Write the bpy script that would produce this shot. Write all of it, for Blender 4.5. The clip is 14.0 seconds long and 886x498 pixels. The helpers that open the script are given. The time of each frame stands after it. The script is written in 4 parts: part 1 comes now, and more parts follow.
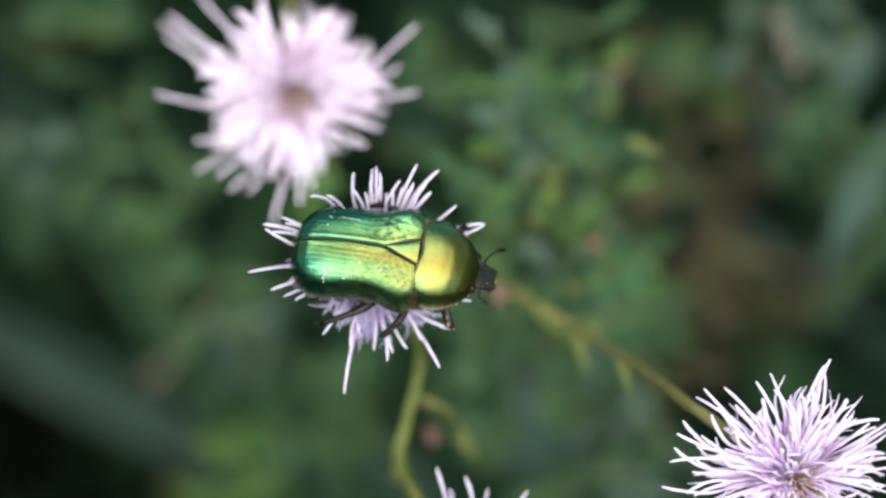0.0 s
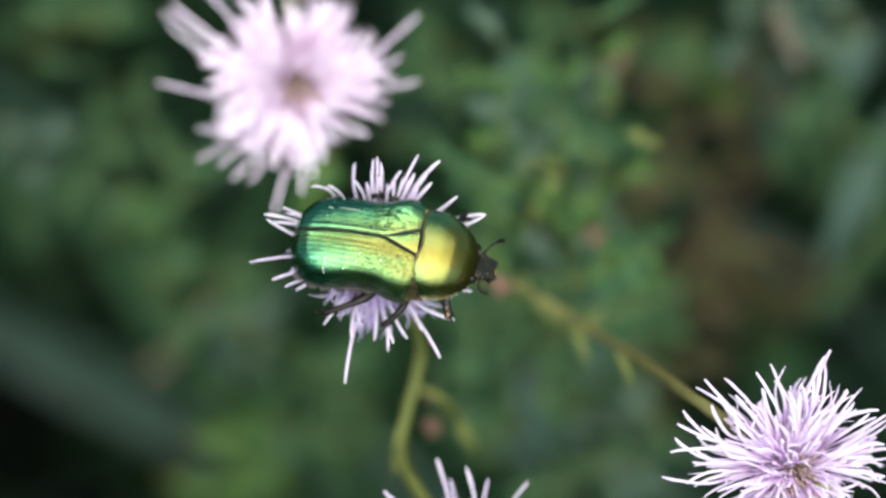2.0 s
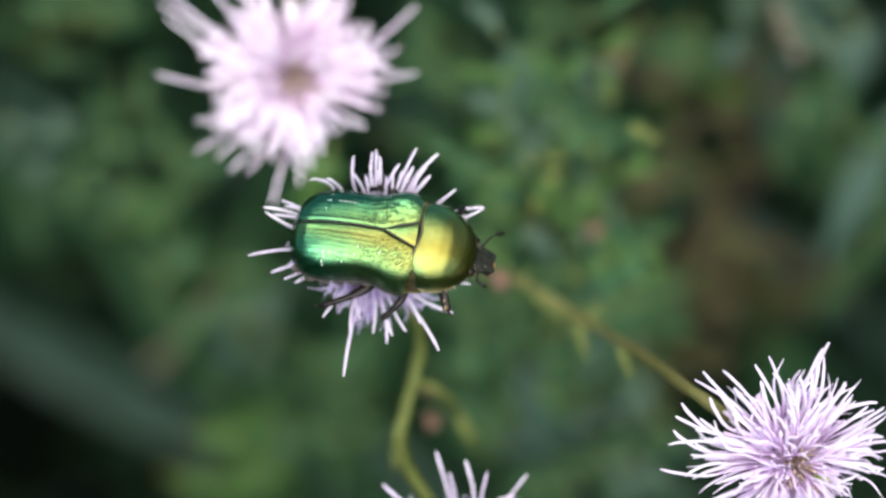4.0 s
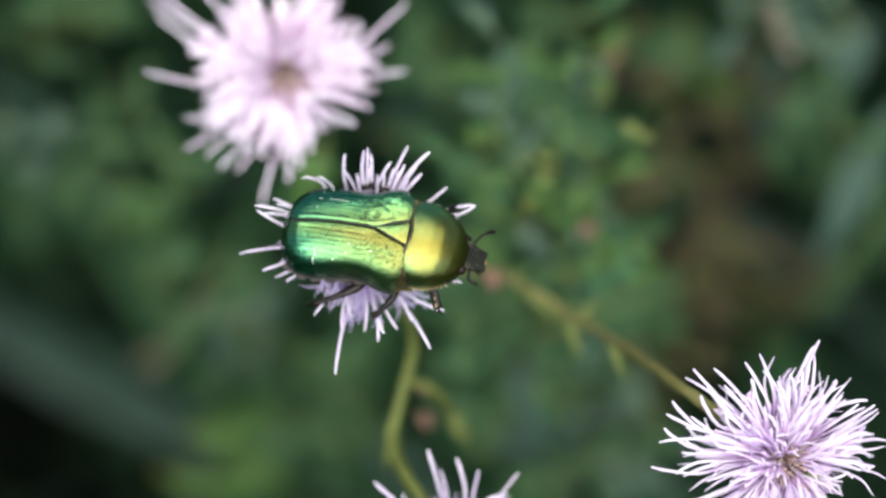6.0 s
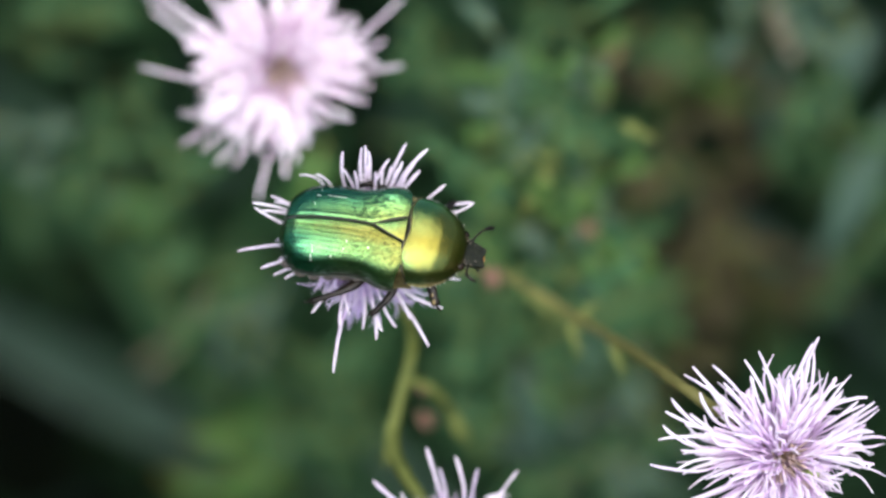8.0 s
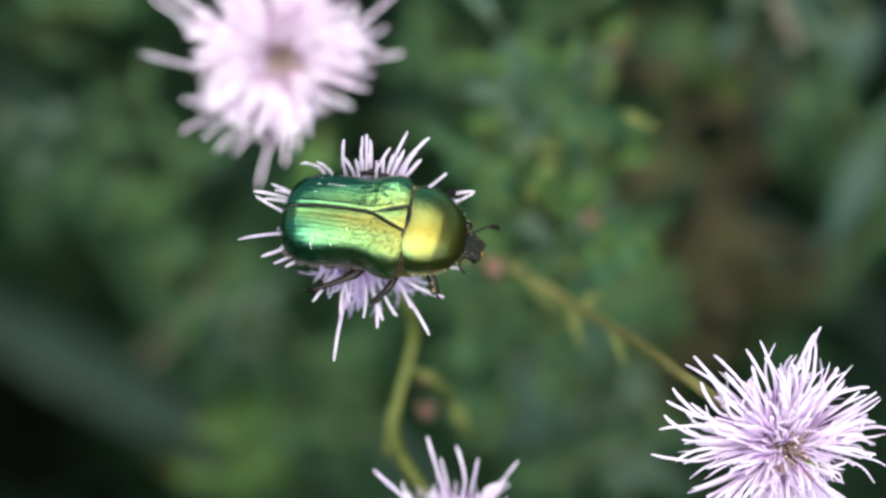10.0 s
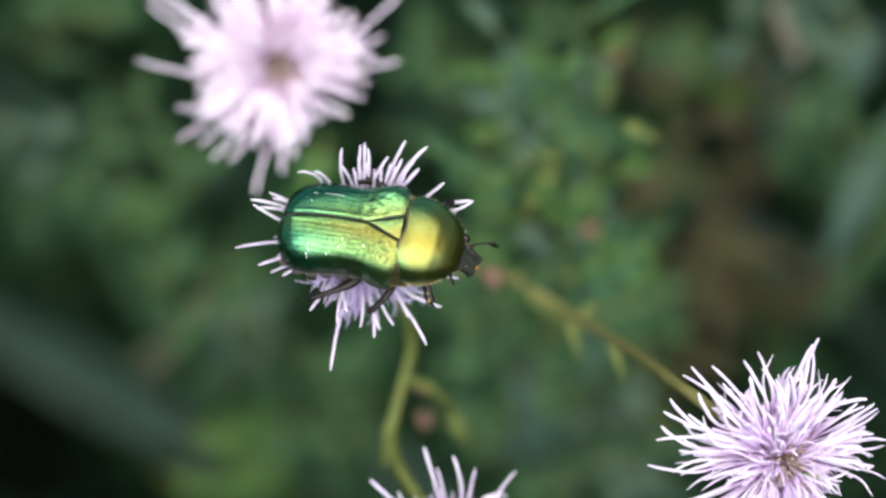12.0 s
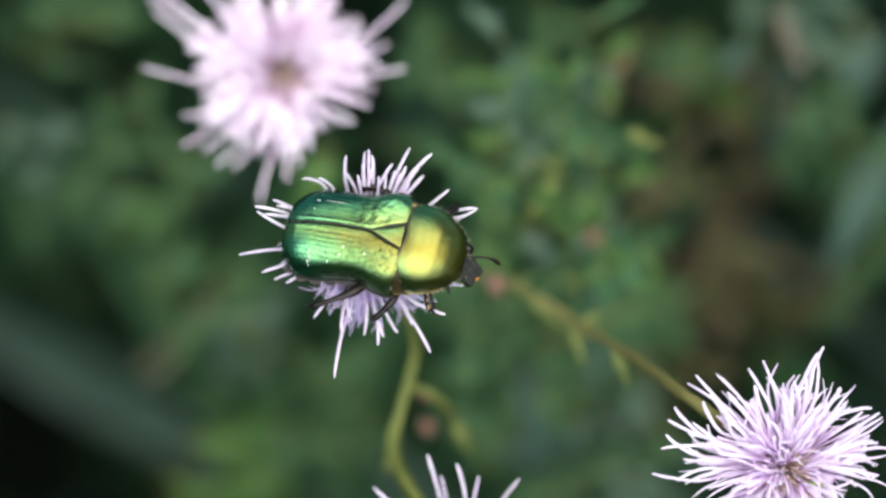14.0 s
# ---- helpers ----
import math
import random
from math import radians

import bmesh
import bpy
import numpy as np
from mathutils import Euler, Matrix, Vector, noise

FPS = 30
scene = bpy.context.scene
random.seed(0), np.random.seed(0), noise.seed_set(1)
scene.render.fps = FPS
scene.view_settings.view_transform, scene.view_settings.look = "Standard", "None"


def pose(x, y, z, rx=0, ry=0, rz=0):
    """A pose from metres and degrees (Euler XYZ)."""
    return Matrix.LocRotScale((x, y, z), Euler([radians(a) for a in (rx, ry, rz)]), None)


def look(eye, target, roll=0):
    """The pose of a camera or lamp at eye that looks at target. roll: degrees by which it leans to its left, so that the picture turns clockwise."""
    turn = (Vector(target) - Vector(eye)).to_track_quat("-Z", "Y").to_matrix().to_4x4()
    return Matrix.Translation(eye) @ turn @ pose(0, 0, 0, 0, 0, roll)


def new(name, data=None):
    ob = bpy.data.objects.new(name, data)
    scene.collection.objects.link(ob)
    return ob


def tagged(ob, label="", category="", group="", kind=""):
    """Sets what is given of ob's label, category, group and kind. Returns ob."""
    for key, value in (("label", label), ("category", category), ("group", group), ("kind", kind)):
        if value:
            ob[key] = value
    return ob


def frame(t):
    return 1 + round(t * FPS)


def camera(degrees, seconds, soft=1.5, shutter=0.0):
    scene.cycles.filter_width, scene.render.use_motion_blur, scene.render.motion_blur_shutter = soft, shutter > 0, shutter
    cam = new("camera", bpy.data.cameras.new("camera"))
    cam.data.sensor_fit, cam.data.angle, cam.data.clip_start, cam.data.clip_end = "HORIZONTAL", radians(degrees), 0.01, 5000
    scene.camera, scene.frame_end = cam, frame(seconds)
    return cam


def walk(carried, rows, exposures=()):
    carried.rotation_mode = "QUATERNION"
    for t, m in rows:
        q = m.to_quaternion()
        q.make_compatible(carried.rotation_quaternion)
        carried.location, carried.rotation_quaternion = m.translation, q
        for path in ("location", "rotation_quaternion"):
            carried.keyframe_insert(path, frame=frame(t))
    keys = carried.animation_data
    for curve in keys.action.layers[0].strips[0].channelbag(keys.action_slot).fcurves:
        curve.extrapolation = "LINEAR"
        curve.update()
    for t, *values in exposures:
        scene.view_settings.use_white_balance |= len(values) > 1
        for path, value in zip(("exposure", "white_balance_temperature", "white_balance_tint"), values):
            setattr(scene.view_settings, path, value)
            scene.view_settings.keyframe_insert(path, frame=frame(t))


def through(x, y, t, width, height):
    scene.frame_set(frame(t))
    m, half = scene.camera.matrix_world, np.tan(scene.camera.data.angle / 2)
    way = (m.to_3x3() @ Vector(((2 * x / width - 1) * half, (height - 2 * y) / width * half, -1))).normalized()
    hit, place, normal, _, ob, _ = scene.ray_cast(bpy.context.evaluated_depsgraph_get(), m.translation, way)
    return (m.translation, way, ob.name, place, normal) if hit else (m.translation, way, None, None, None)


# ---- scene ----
cam = camera(20.0, 14.0, soft=2.7)
cam.data.dof.use_dof = True
cam.data.dof.focus_distance = 0.2145
cam.data.dof.aperture_fstop = 11.0
cam.data.dof.aperture_blades = 0

walk(cam, [
    (0, pose(0.00000, 0.00000, 0.75000, 35.000, -0.000, 0.000)),
    (0.5, pose(-0.00028, -0.00018, 0.74996, 35.001, -0.076, 0.029)),
    (1, pose(-0.00053, -0.00046, 0.74967, 35.036, -0.144, 0.065)),
    (1.5, pose(-0.00050, -0.00063, 0.74987, 34.968, -0.159, 0.076)),
    (2, pose(-0.00034, -0.00071, 0.74986, 34.955, -0.112, 0.038)),
    (2.5, pose(-0.00015, -0.00073, 0.74977, 34.968, -0.118, 0.115)),
    (3, pose(-0.00014, -0.00101, 0.74960, 35.016, -0.074, 0.063)),
    (5.5, pose(0.00122, -0.00184, 0.74951, 34.989, 0.083, 0.205)),
    (6, pose(0.00128, -0.00199, 0.74949, 35.077, 0.057, 0.134)),
    (6.5, pose(0.00148, -0.00215, 0.74910, 35.208, 0.091, 0.088)),
    (7, pose(0.00152, -0.00237, 0.74900, 35.281, 0.108, 0.117)),
    (7.5, pose(0.00181, -0.00239, 0.74855, 35.317, 0.177, 0.195)),
    (8, pose(0.00212, -0.00249, 0.74839, 35.290, 0.235, 0.196)),
    (10.5, pose(0.00251, -0.00256, 0.74764, 35.132, 0.234, 0.424)),
    (11, pose(0.00289, -0.00236, 0.74751, 35.141, 0.240, 0.489)),
    (11.5, pose(0.00287, -0.00250, 0.74731, 35.323, 0.181, 0.522)),
    (12, pose(0.00302, -0.00239, 0.74723, 35.406, 0.179, 0.635)),
    (12.5, pose(0.00288, -0.00233, 0.74726, 35.498, 0.151, 0.624)),
    (13, pose(0.00271, -0.00226, 0.74708, 35.550, 0.120, 0.659)),
    (13.5, pose(0.00268, -0.00197, 0.74710, 35.500, 0.076, 0.743)),
    (14, pose(0.00264, -0.00197, 0.74698, 35.523, 0.098, 0.744)),
])

# ---- light ----
SUN_ELEVATION, SUN_TURN = 66.5, 180.0          # degrees; turn from +y towards +x
world = bpy.data.worlds.new("sky")
scene.world = world
world.use_nodes = True
wn = world.node_tree
sky = wn.nodes.new("ShaderNodeTexSky")
sky.sky_type, sky.sun_disc = "NISHITA", False
sky.sun_elevation, sky.sun_rotation = radians(SUN_ELEVATION), radians(SUN_TURN)
sky.air_density, sky.dust_density = 1.0, 1.5
wn.nodes["Background"].inputs["Strength"].default_value = 0.15
wn.links.new(sky.outputs["Color"], wn.nodes["Background"].inputs["Color"])
sun = new("sun", bpy.data.lights.new("sun", "SUN"))
sun.data.energy, sun.data.angle, sun.data.color = 3.7, radians(84), (1.0, 0.97, 0.92)
e, a = radians(SUN_ELEVATION), radians(SUN_TURN)
sun.matrix_world = look((math.cos(e) * math.sin(a) * 5, math.cos(e) * math.cos(a) * 5, math.sin(e) * 5), (0, 0, 0))
scene.view_settings.exposure = 1.11

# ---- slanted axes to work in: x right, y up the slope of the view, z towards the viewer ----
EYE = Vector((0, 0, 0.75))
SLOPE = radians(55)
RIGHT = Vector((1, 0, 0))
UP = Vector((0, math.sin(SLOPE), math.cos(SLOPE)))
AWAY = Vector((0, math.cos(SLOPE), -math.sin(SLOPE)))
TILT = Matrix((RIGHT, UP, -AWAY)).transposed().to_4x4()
PLANE = 216.0                                  # mm from the first eye to the beetle's level


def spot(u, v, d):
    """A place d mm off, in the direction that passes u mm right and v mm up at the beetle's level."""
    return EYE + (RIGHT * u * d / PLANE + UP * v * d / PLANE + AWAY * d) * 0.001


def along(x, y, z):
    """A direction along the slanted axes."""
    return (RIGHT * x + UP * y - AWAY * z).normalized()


# ---- helpers for building; meshes are written in mm ----
MM = Matrix.Scale(0.001, 4)


def mesh_of(name, bm, mats, smooth=True):
    bm.transform(MM)
    for f in bm.faces:
        f.smooth = smooth
    me = bpy.data.meshes.new(name)
    bm.to_mesh(me)
    bm.free()
    for m in (mats if isinstance(mats, (list, tuple)) else [mats]):
        me.materials.append(m)
    return me


def part(name, bm, material, parent, label="", smooth=True):
    ob = new(name, mesh_of(name, bm, material, smooth))
    ob.parent = parent
    return tagged(ob, label)


def grid(bm, nu, nv, fn, closed=False):
    """A sheet of nu by nv points by fn(i, j); closed joins the last column to the first."""
    rows = [[bm.verts.new(fn(i, j)) for j in range(nv)] for i in range(nu)]
    for i in range(nu - 1):
        for j in range(nv if closed else nv - 1):
            k = (j + 1) % nv
            bm.faces.new((rows[i][j], rows[i + 1][j], rows[i + 1][k], rows[i][k]))
    return rows


def curve_points(points, n):
    """n points on a smooth curve through the given ones."""
    p = [Vector(q) for q in points]
    p = [p[0] * 2 - p[1]] + p + [p[-1] * 2 - p[-2]]
    out = []
    spans = len(p) - 3
    for k in range(n):
        s = k / (n - 1) * spans
        i = min(int(s), spans - 1)
        t = s - i
        a, b, c, d = p[i:i + 4]
        out.append(0.5 * (2 * b + (c - a) * t + (2 * a - 5 * b + 4 * c - d) * t * t + (3 * b - a - 3 * c + d) * t ** 3))
    return out


def tube(bm, points, radii, n=8, sides=6, flat=1.0, caps=True):
    """A tapered, rounded rod along a smooth curve; flat squeezes it across."""
    pts = curve_points(points, n)
    rad = np.interp(np.linspace(0, 1, n), np.linspace(0, 1, len(radii)), radii)
    ref = None
    rings = []
    for i in range(n):
        d = (pts[min(i + 1, n - 1)] - pts[max(i - 1, 0)]).normalized()
        if ref is None:
            ref = d.orthogonal().normalized()
        ref = (ref - d * ref.dot(d)).normalized()
        side = d.cross(ref)
        rings.append([bm.verts.new(pts[i] + (ref * math.cos(2 * math.pi * k / sides) + side * math.sin(2 * math.pi * k / sides) * flat) * rad[i])
                      for k in range(sides)])
    for i in range(n - 1):
        for k in range(sides):
            m = (k + 1) % sides
            bm.faces.new((rings[i][k], rings[i][m], rings[i + 1][m], rings[i + 1][k]))
    if caps:
        bm.faces.new(rings[0][::-1])
        bm.faces.new(rings[-1])


def blob(bm, centre, size, seg=12, rings=8, turn=None):
    m = Matrix.Translation(centre) @ (turn or Matrix()) @ Matrix.Diagonal((*size, 1))
    bmesh.ops.create_uvsphere(bm, u_segments=seg, v_segments=rings, radius=1, matrix=m)


def smooth_curve(xs, ys, blur=0.05):
    """A soft function through given knots."""
    x = np.linspace(min(xs), max(xs), 401)
    o = np.argsort(xs)
    y = np.interp(x, np.array(xs)[o], np.array(ys)[o])
    k = int(400 * blur)
    w = np.hanning(2 * k + 3)[1:-1]
    pad = np.concatenate([2 * y[0] - y[1:k + 1][::-1], y, 2 * y[-1] - y[-k - 1:-1][::-1]])
    z = np.convolve(pad, w / w.sum(), "valid")
    return lambda q: float(np.interp(q, x, z))


# ---- materials ----
def material(name):
    m = bpy.data.materials.new(name)
    m.use_nodes = True
    t = m.node_tree
    return m, t, t.nodes["Principled BSDF"]


def node(t, kind, **inputs):
    n = t.nodes.new(kind)
    for k, v in inputs.items():
        n.inputs[k.replace("_", " ")].default_value = v
    return n


def ramp(t, stops):
    n = t.nodes.new("ShaderNodeValToRGB")
    r = n.color_ramp
    while len(r.elements) < len(stops):
        r.elements.new(0.5)
    for el, (pos, col) in zip(r.elements, stops):
        el.position, el.color = pos, (*col, 1)
    return n


def math_node(t, op, a, b=0.0):
    n = t.nodes.new("ShaderNodeMath")
    n.operation = op
    for i, v in enumerate((a, b)):
        if isinstance(v, (int, float)):
            n.inputs[i].default_value = v
        else:
            t.links.new(v, n.inputs[i])
    return n.outputs[0]


def bump(t, shader, height, strength, distance):
    n = node(t, "ShaderNodeBump", Strength=strength, Distance=distance)
    t.links.new(height, n.inputs["Height"])
    t.links.new(n.outputs["Normal"], shader.inputs["Normal"])


def leaf_material(name, dark, light, through=0.3, rough=0.5, scale=300.0, gloss=0.15):
    """A leaf or petal: mottled, with light shining through."""
    m, t, s = material(name)
    co = t.nodes.new("ShaderNodeTexCoord")
    n = node(t, "ShaderNodeTexNoise", Scale=scale, Detail=4.0)
    t.links.new(co.outputs["Object"], n.inputs["Vector"])
    info = t.nodes.new("ShaderNodeObjectInfo")
    geo = t.nodes.new("ShaderNodeNewGeometry")
    mix = math_node(t, "ADD", math_node(t, "MULTIPLY", n.outputs["Fac"], 0.6),
                    math_node(t, "MULTIPLY", math_node(t, "ADD", info.outputs["Random"], geo.outputs["Random Per Island"]), 0.28))
    r = ramp(t, [(0.25, dark), (0.8, light)])
    t.links.new(mix, r.inputs["Fac"])
    t.links.new(r.outputs["Color"], s.inputs["Base Color"])
    s.inputs["Roughness"].default_value, s.inputs["Specular IOR Level"].default_value = rough, gloss
    fine = node(t, "ShaderNodeTexNoise", Scale=scale * 6, Detail=3.0)
    t.links.new(co.outputs["Object"], fine.inputs["Vector"])
    bump(t, s, fine.outputs["Fac"], 0.25, 0.0003)
    tr = t.nodes.new("ShaderNodeBsdfTranslucent")
    t.links.new(r.outputs["Color"], tr.inputs["Color"])
    ms = node(t, "ShaderNodeMixShader", Fac=through)
    t.links.new(s.outputs[0], ms.inputs[1])
    t.links.new(tr.outputs[0], ms.inputs[2])
    t.links.new(ms.outputs[0], t.nodes["Material Output"].inputs["Surface"])
    return m


def metal_shell(name, gold, fine):
    """The beetle's lustrous cover: structural colour that runs from gold by the head through green to teal at the tail
    and flank. The near-black end paints in the dark reflections at its edges.
    """
    m, t, s = material(name)
    co = t.nodes.new("ShaderNodeTexCoord")
    sep = t.nodes.new("ShaderNodeSeparateXYZ")
    t.links.new(co.outputs["Object"], sep.inputs[0])
    n = node(t, "ShaderNodeTexNoise", Scale=500.0, Detail=5.0, Roughness=0.6)
    t.links.new(co.outputs["Object"], n.inputs["Vector"])
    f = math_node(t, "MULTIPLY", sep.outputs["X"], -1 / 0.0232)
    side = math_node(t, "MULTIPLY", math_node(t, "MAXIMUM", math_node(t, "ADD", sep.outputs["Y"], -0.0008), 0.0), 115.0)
    # the flank's dark reflection is put into the colour here
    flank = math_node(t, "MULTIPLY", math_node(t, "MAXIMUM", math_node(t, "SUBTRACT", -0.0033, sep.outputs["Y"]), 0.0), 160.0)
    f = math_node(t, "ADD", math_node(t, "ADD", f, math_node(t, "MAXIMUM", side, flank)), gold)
    f = math_node(t, "ADD", f, math_node(t, "MULTIPLY", math_node(t, "SUBTRACT", n.outputs["Fac"], 0.5), 0.35))
    streak = math_node(t, "POWER", math_node(t, "MAXIMUM", math_node(t, "SUBTRACT", 1.0, math_node(t, "ABSOLUTE", math_node(t, "MULTIPLY", math_node(t, "ADD", sep.outputs["Y"], 0.0009), 900.0))), 0.0), 1.0)
    f = math_node(t, "SUBTRACT", f, math_node(t, "MULTIPLY", streak, 0.22))
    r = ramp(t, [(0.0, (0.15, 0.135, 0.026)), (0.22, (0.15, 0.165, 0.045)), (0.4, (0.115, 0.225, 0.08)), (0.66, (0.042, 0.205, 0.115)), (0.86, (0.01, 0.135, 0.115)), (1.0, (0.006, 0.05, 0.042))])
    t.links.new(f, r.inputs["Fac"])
    # rows of fine pits on the hind part
    row = math_node(t, "ADD", math_node(t, "MULTIPLY", sep.outputs["Y"], 1 / 0.00043), math_node(t, "MULTIPLY", n.outputs["Fac"], 1.1))
    line = math_node(t, "POWER", math_node(t, "ABSOLUTE", math_node(t, "SINE", math_node(t, "MULTIPLY", row, math.pi))), 4.0)
    shift = math_node(t, "MULTIPLY", math_node(t, "FLOOR", row), 1.9)
    dots = math_node(t, "POWER", math_node(t, "ABSOLUTE", math_node(t, "SINE", math_node(t, "ADD", math_node(t, "MULTIPLY", sep.outputs["X"], math.pi / 0.00029), shift))), 3.0)
    hind = math_node(t, "MULTIPLY", math_node(t, "MINIMUM", math_node(t, "MAXIMUM", math_node(t, "MULTIPLY", math_node(t, "ADD", sep.outputs["X"], 0.0032), -700.0), 0.0), 1.0), fine)
    patch = math_node(t, "MINIMUM", math_node(t, "MAXIMUM", math_node(t, "MULTIPLY", math_node(t, "SUBTRACT", n.outputs["Fac"], 0.36), 6.0), 0.0), 1.0)
    pit = math_node(t, "MULTIPLY", math_node(t, "MULTIPLY", math_node(t, "MULTIPLY", line, dots), hind), patch)
    grain = node(t, "ShaderNodeTexNoise", Scale=4600.0, Detail=4.0, Roughness=0.75)
    t.links.new(co.outputs["Object"], grain.inputs["Vector"])
    near = math_node(t, "MAXIMUM", math_node(t, "SUBTRACT", 1.0, math_node(t, "ABSOLUTE", math_node(t, "MULTIPLY", math_node(t, "ADD", sep.outputs["X"], 0.0026), 420.0))), 0.0)
    # a worn, speckled patch on one shoulder and a stippled lower edge
    wx = math_node(t, "MULTIPLY", math_node(t, "ADD", sep.outputs["X"], 0.0026), 350.0)
    wy = math_node(t, "MULTIPLY", math_node(t, "ADD", sep.outputs["Y"], 0.0026), 560.0)
    worn = math_node(t, "SUBTRACT", 1.35, math_node(t, "ADD", math_node(t, "MULTIPLY", wx, wx), math_node(t, "MULTIPLY", wy, wy)))
    edge = math_node(t, "SUBTRACT", 1.0, math_node(t, "ABSOLUTE", math_node(t, "MULTIPLY", math_node(t, "ADD", sep.outputs["Y"], 0.0035), 1300.0)))
    worn = math_node(t, "MINIMUM", math_node(t, "MAXIMUM", math_node(t, "MAXIMUM", worn, math_node(t, "MULTIPLY", edge, 0.7)), 0.0), 1.0)
    dull = t.nodes.new("ShaderNodeMixRGB")
    dull.blend_type = "MULTIPLY"
    dull.inputs["Color2"].default_value = (0.2, 0.2, 0.16, 1)
    speck = ramp(t, [(0.52, (0, 0, 0)), (0.62, (1, 1, 1))])
    t.links.new(grain.outputs["Fac"], speck.inputs["Fac"])
    t.links.new(math_node(t, "MINIMUM", math_node(t, "ADD", math_node(t, "MULTIPLY", pit, 1.5), math_node(t, "MULTIPLY", speck.outputs["Color"], math_node(t, "ADD", math_node(t, "MULTIPLY", worn, 0.85 * fine), 0.22))), 1.0), dull.inputs["Fac"])
    t.links.new(r.outputs["Color"], dull.inputs["Color1"])
    t.links.new(dull.outputs["Color"], s.inputs["Base Color"])
    s.inputs["Metallic"].default_value = 0.95
    s.inputs["Roughness"].default_value = 0.18
    h = math_node(t, "SUBTRACT", math_node(t, "ADD", math_node(t, "MULTIPLY", n.outputs["Fac"], 0.7), math_node(t, "MULTIPLY", grain.outputs["Fac"], math_node(t, "ADD", math_node(t, "MULTIPLY", worn, 0.9 * fine), 0.5))), math_node(t, "MULTIPLY", pit, 0.5))
    dust = node(t, "ShaderNodeTexNoise", Scale=11000.0, Detail=2.0)
    t.links.new(co.outputs["Object"], dust.inputs["Vector"])
    h = math_node(t, "ADD", h, math_node(t, "MULTIPLY", dust.outputs["Fac"], 0.5))
    # wrinkles across the shoulders
    wr = node(t, "ShaderNodeTexNoise", Scale=1500.0, Detail=2.0)
    t.links.new(co.outputs["Object"], wr.inputs["Vector"])
    h = math_node(t, "ADD", h, math_node(t, "MULTIPLY", math_node(t, "MULTIPLY", near, fine), math_node(t, "MULTIPLY", wr.outputs["Fac"], math_node(t, "ADD", 1.5, math_node(t, "MULTIPLY", math_node(t, "GREATER_THAN", sep.outputs["Y"], 0.0), 7.5)))))
    bump(t, s, h, 0.42, 0.0001)
    return m


def plain(name, dark, light, rough=0.5, metal=0.0, scale=1500.0, relief=0.3):
    m, t, s = material(name)
    co = t.nodes.new("ShaderNodeTexCoord")
    n = node(t, "ShaderNodeTexNoise", Scale=scale, Detail=5.0)
    t.links.new(co.outputs["Object"], n.inputs["Vector"])
    r = ramp(t, [(0.3, dark), (0.7, light)])
    t.links.new(n.outputs["Fac"], r.inputs["Fac"])
    t.links.new(r.outputs["Color"], s.inputs["Base Color"])
    s.inputs["Roughness"].default_value, s.inputs["Metallic"].default_value = rough, metal
    bump(t, s, n.outputs["Fac"], relief, 0.0002)
    return m


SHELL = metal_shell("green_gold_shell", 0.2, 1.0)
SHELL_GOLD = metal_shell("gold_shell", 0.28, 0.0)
DARK = plain("dark_bronze_cuticle", (0.005, 0.004, 0.003), (0.012, 0.008, 0.006), 0.33, 0.0)
BELLY = plain("grey_brown_belly", (0.03, 0.025, 0.022), (0.11, 0.09, 0.08), 0.4, 0.1)
HEAD = plain("black_green_head", (0.002, 0.003, 0.0015), (0.014, 0.015, 0.008), 0.5, 0.0, 2500.0, 0.8)
EYE_MAT = plain("brown_eye", (0.006, 0.004, 0.003), (0.016, 0.01, 0.006), 0.25)
for m_dark in (HEAD, DARK, EYE_MAT):
    m_dark.node_tree.nodes["Principled BSDF"].inputs["Specular IOR Level"].default_value = 0.2
SEAM = plain("black_seam", (0.006, 0.006, 0.004), (0.02, 0.018, 0.01), 0.5)
COPPER = plain("copper_plate", (0.14, 0.11, 0.04), (0.30, 0.25, 0.10), 0.35, 0.7)
PALE = plain("pale_scale", (0.3, 0.29, 0.24), (0.5, 0.5, 0.44), 0.7)
DUN = plain("dun_scale", (0.03, 0.025, 0.015), (0.09, 0.075, 0.05), 0.6)
ORANGE = plain("orange_mouthpart", (0.4, 0.12, 0.03), (0.5, 0.2, 0.05), 0.5)
PETAL = leaf_material("lilac_petal", (0.80, 0.69, 0.84), (0.92, 0.88, 0.91), 0.52, 0.8, 400.0)
PINK = leaf_material("pale_pink_petal", (0.87, 0.71, 0.83), (0.96, 0.92, 0.94), 0.36, 0.8, 400.0)
PINK_THROAT = leaf_material("pink_floret_tube", (0.68, 0.48, 0.67), (0.88, 0.73, 0.84), 0.45, 0.6, 500.0)
# Deeper lilac for one head, with the beetle's shade put into the colour.
SHADED_LILAC = leaf_material("shaded_lilac_petal", (0.66, 0.54, 0.80), (0.88, 0.83, 0.91), 0.55, 0.8, 400.0)
SHADED_TUBE = leaf_material("shaded_floret_tube", (0.46, 0.32, 0.62), (0.68, 0.54, 0.78), 0.4, 0.6, 500.0)
THROAT = leaf_material("lilac_floret_tube", (0.73, 0.55, 0.79), (0.89, 0.76, 0.90), 0.5, 0.6, 500.0)
BRACT = leaf_material("green_purple_bract", (0.05, 0.07, 0.03), (0.16, 0.14, 0.08), 0.1, 0.6, 500.0)
TWIG = leaf_material("olive_brown_twig", (0.065, 0.062, 0.022), (0.17, 0.16, 0.05), 0.05, 0.55, 250.0)
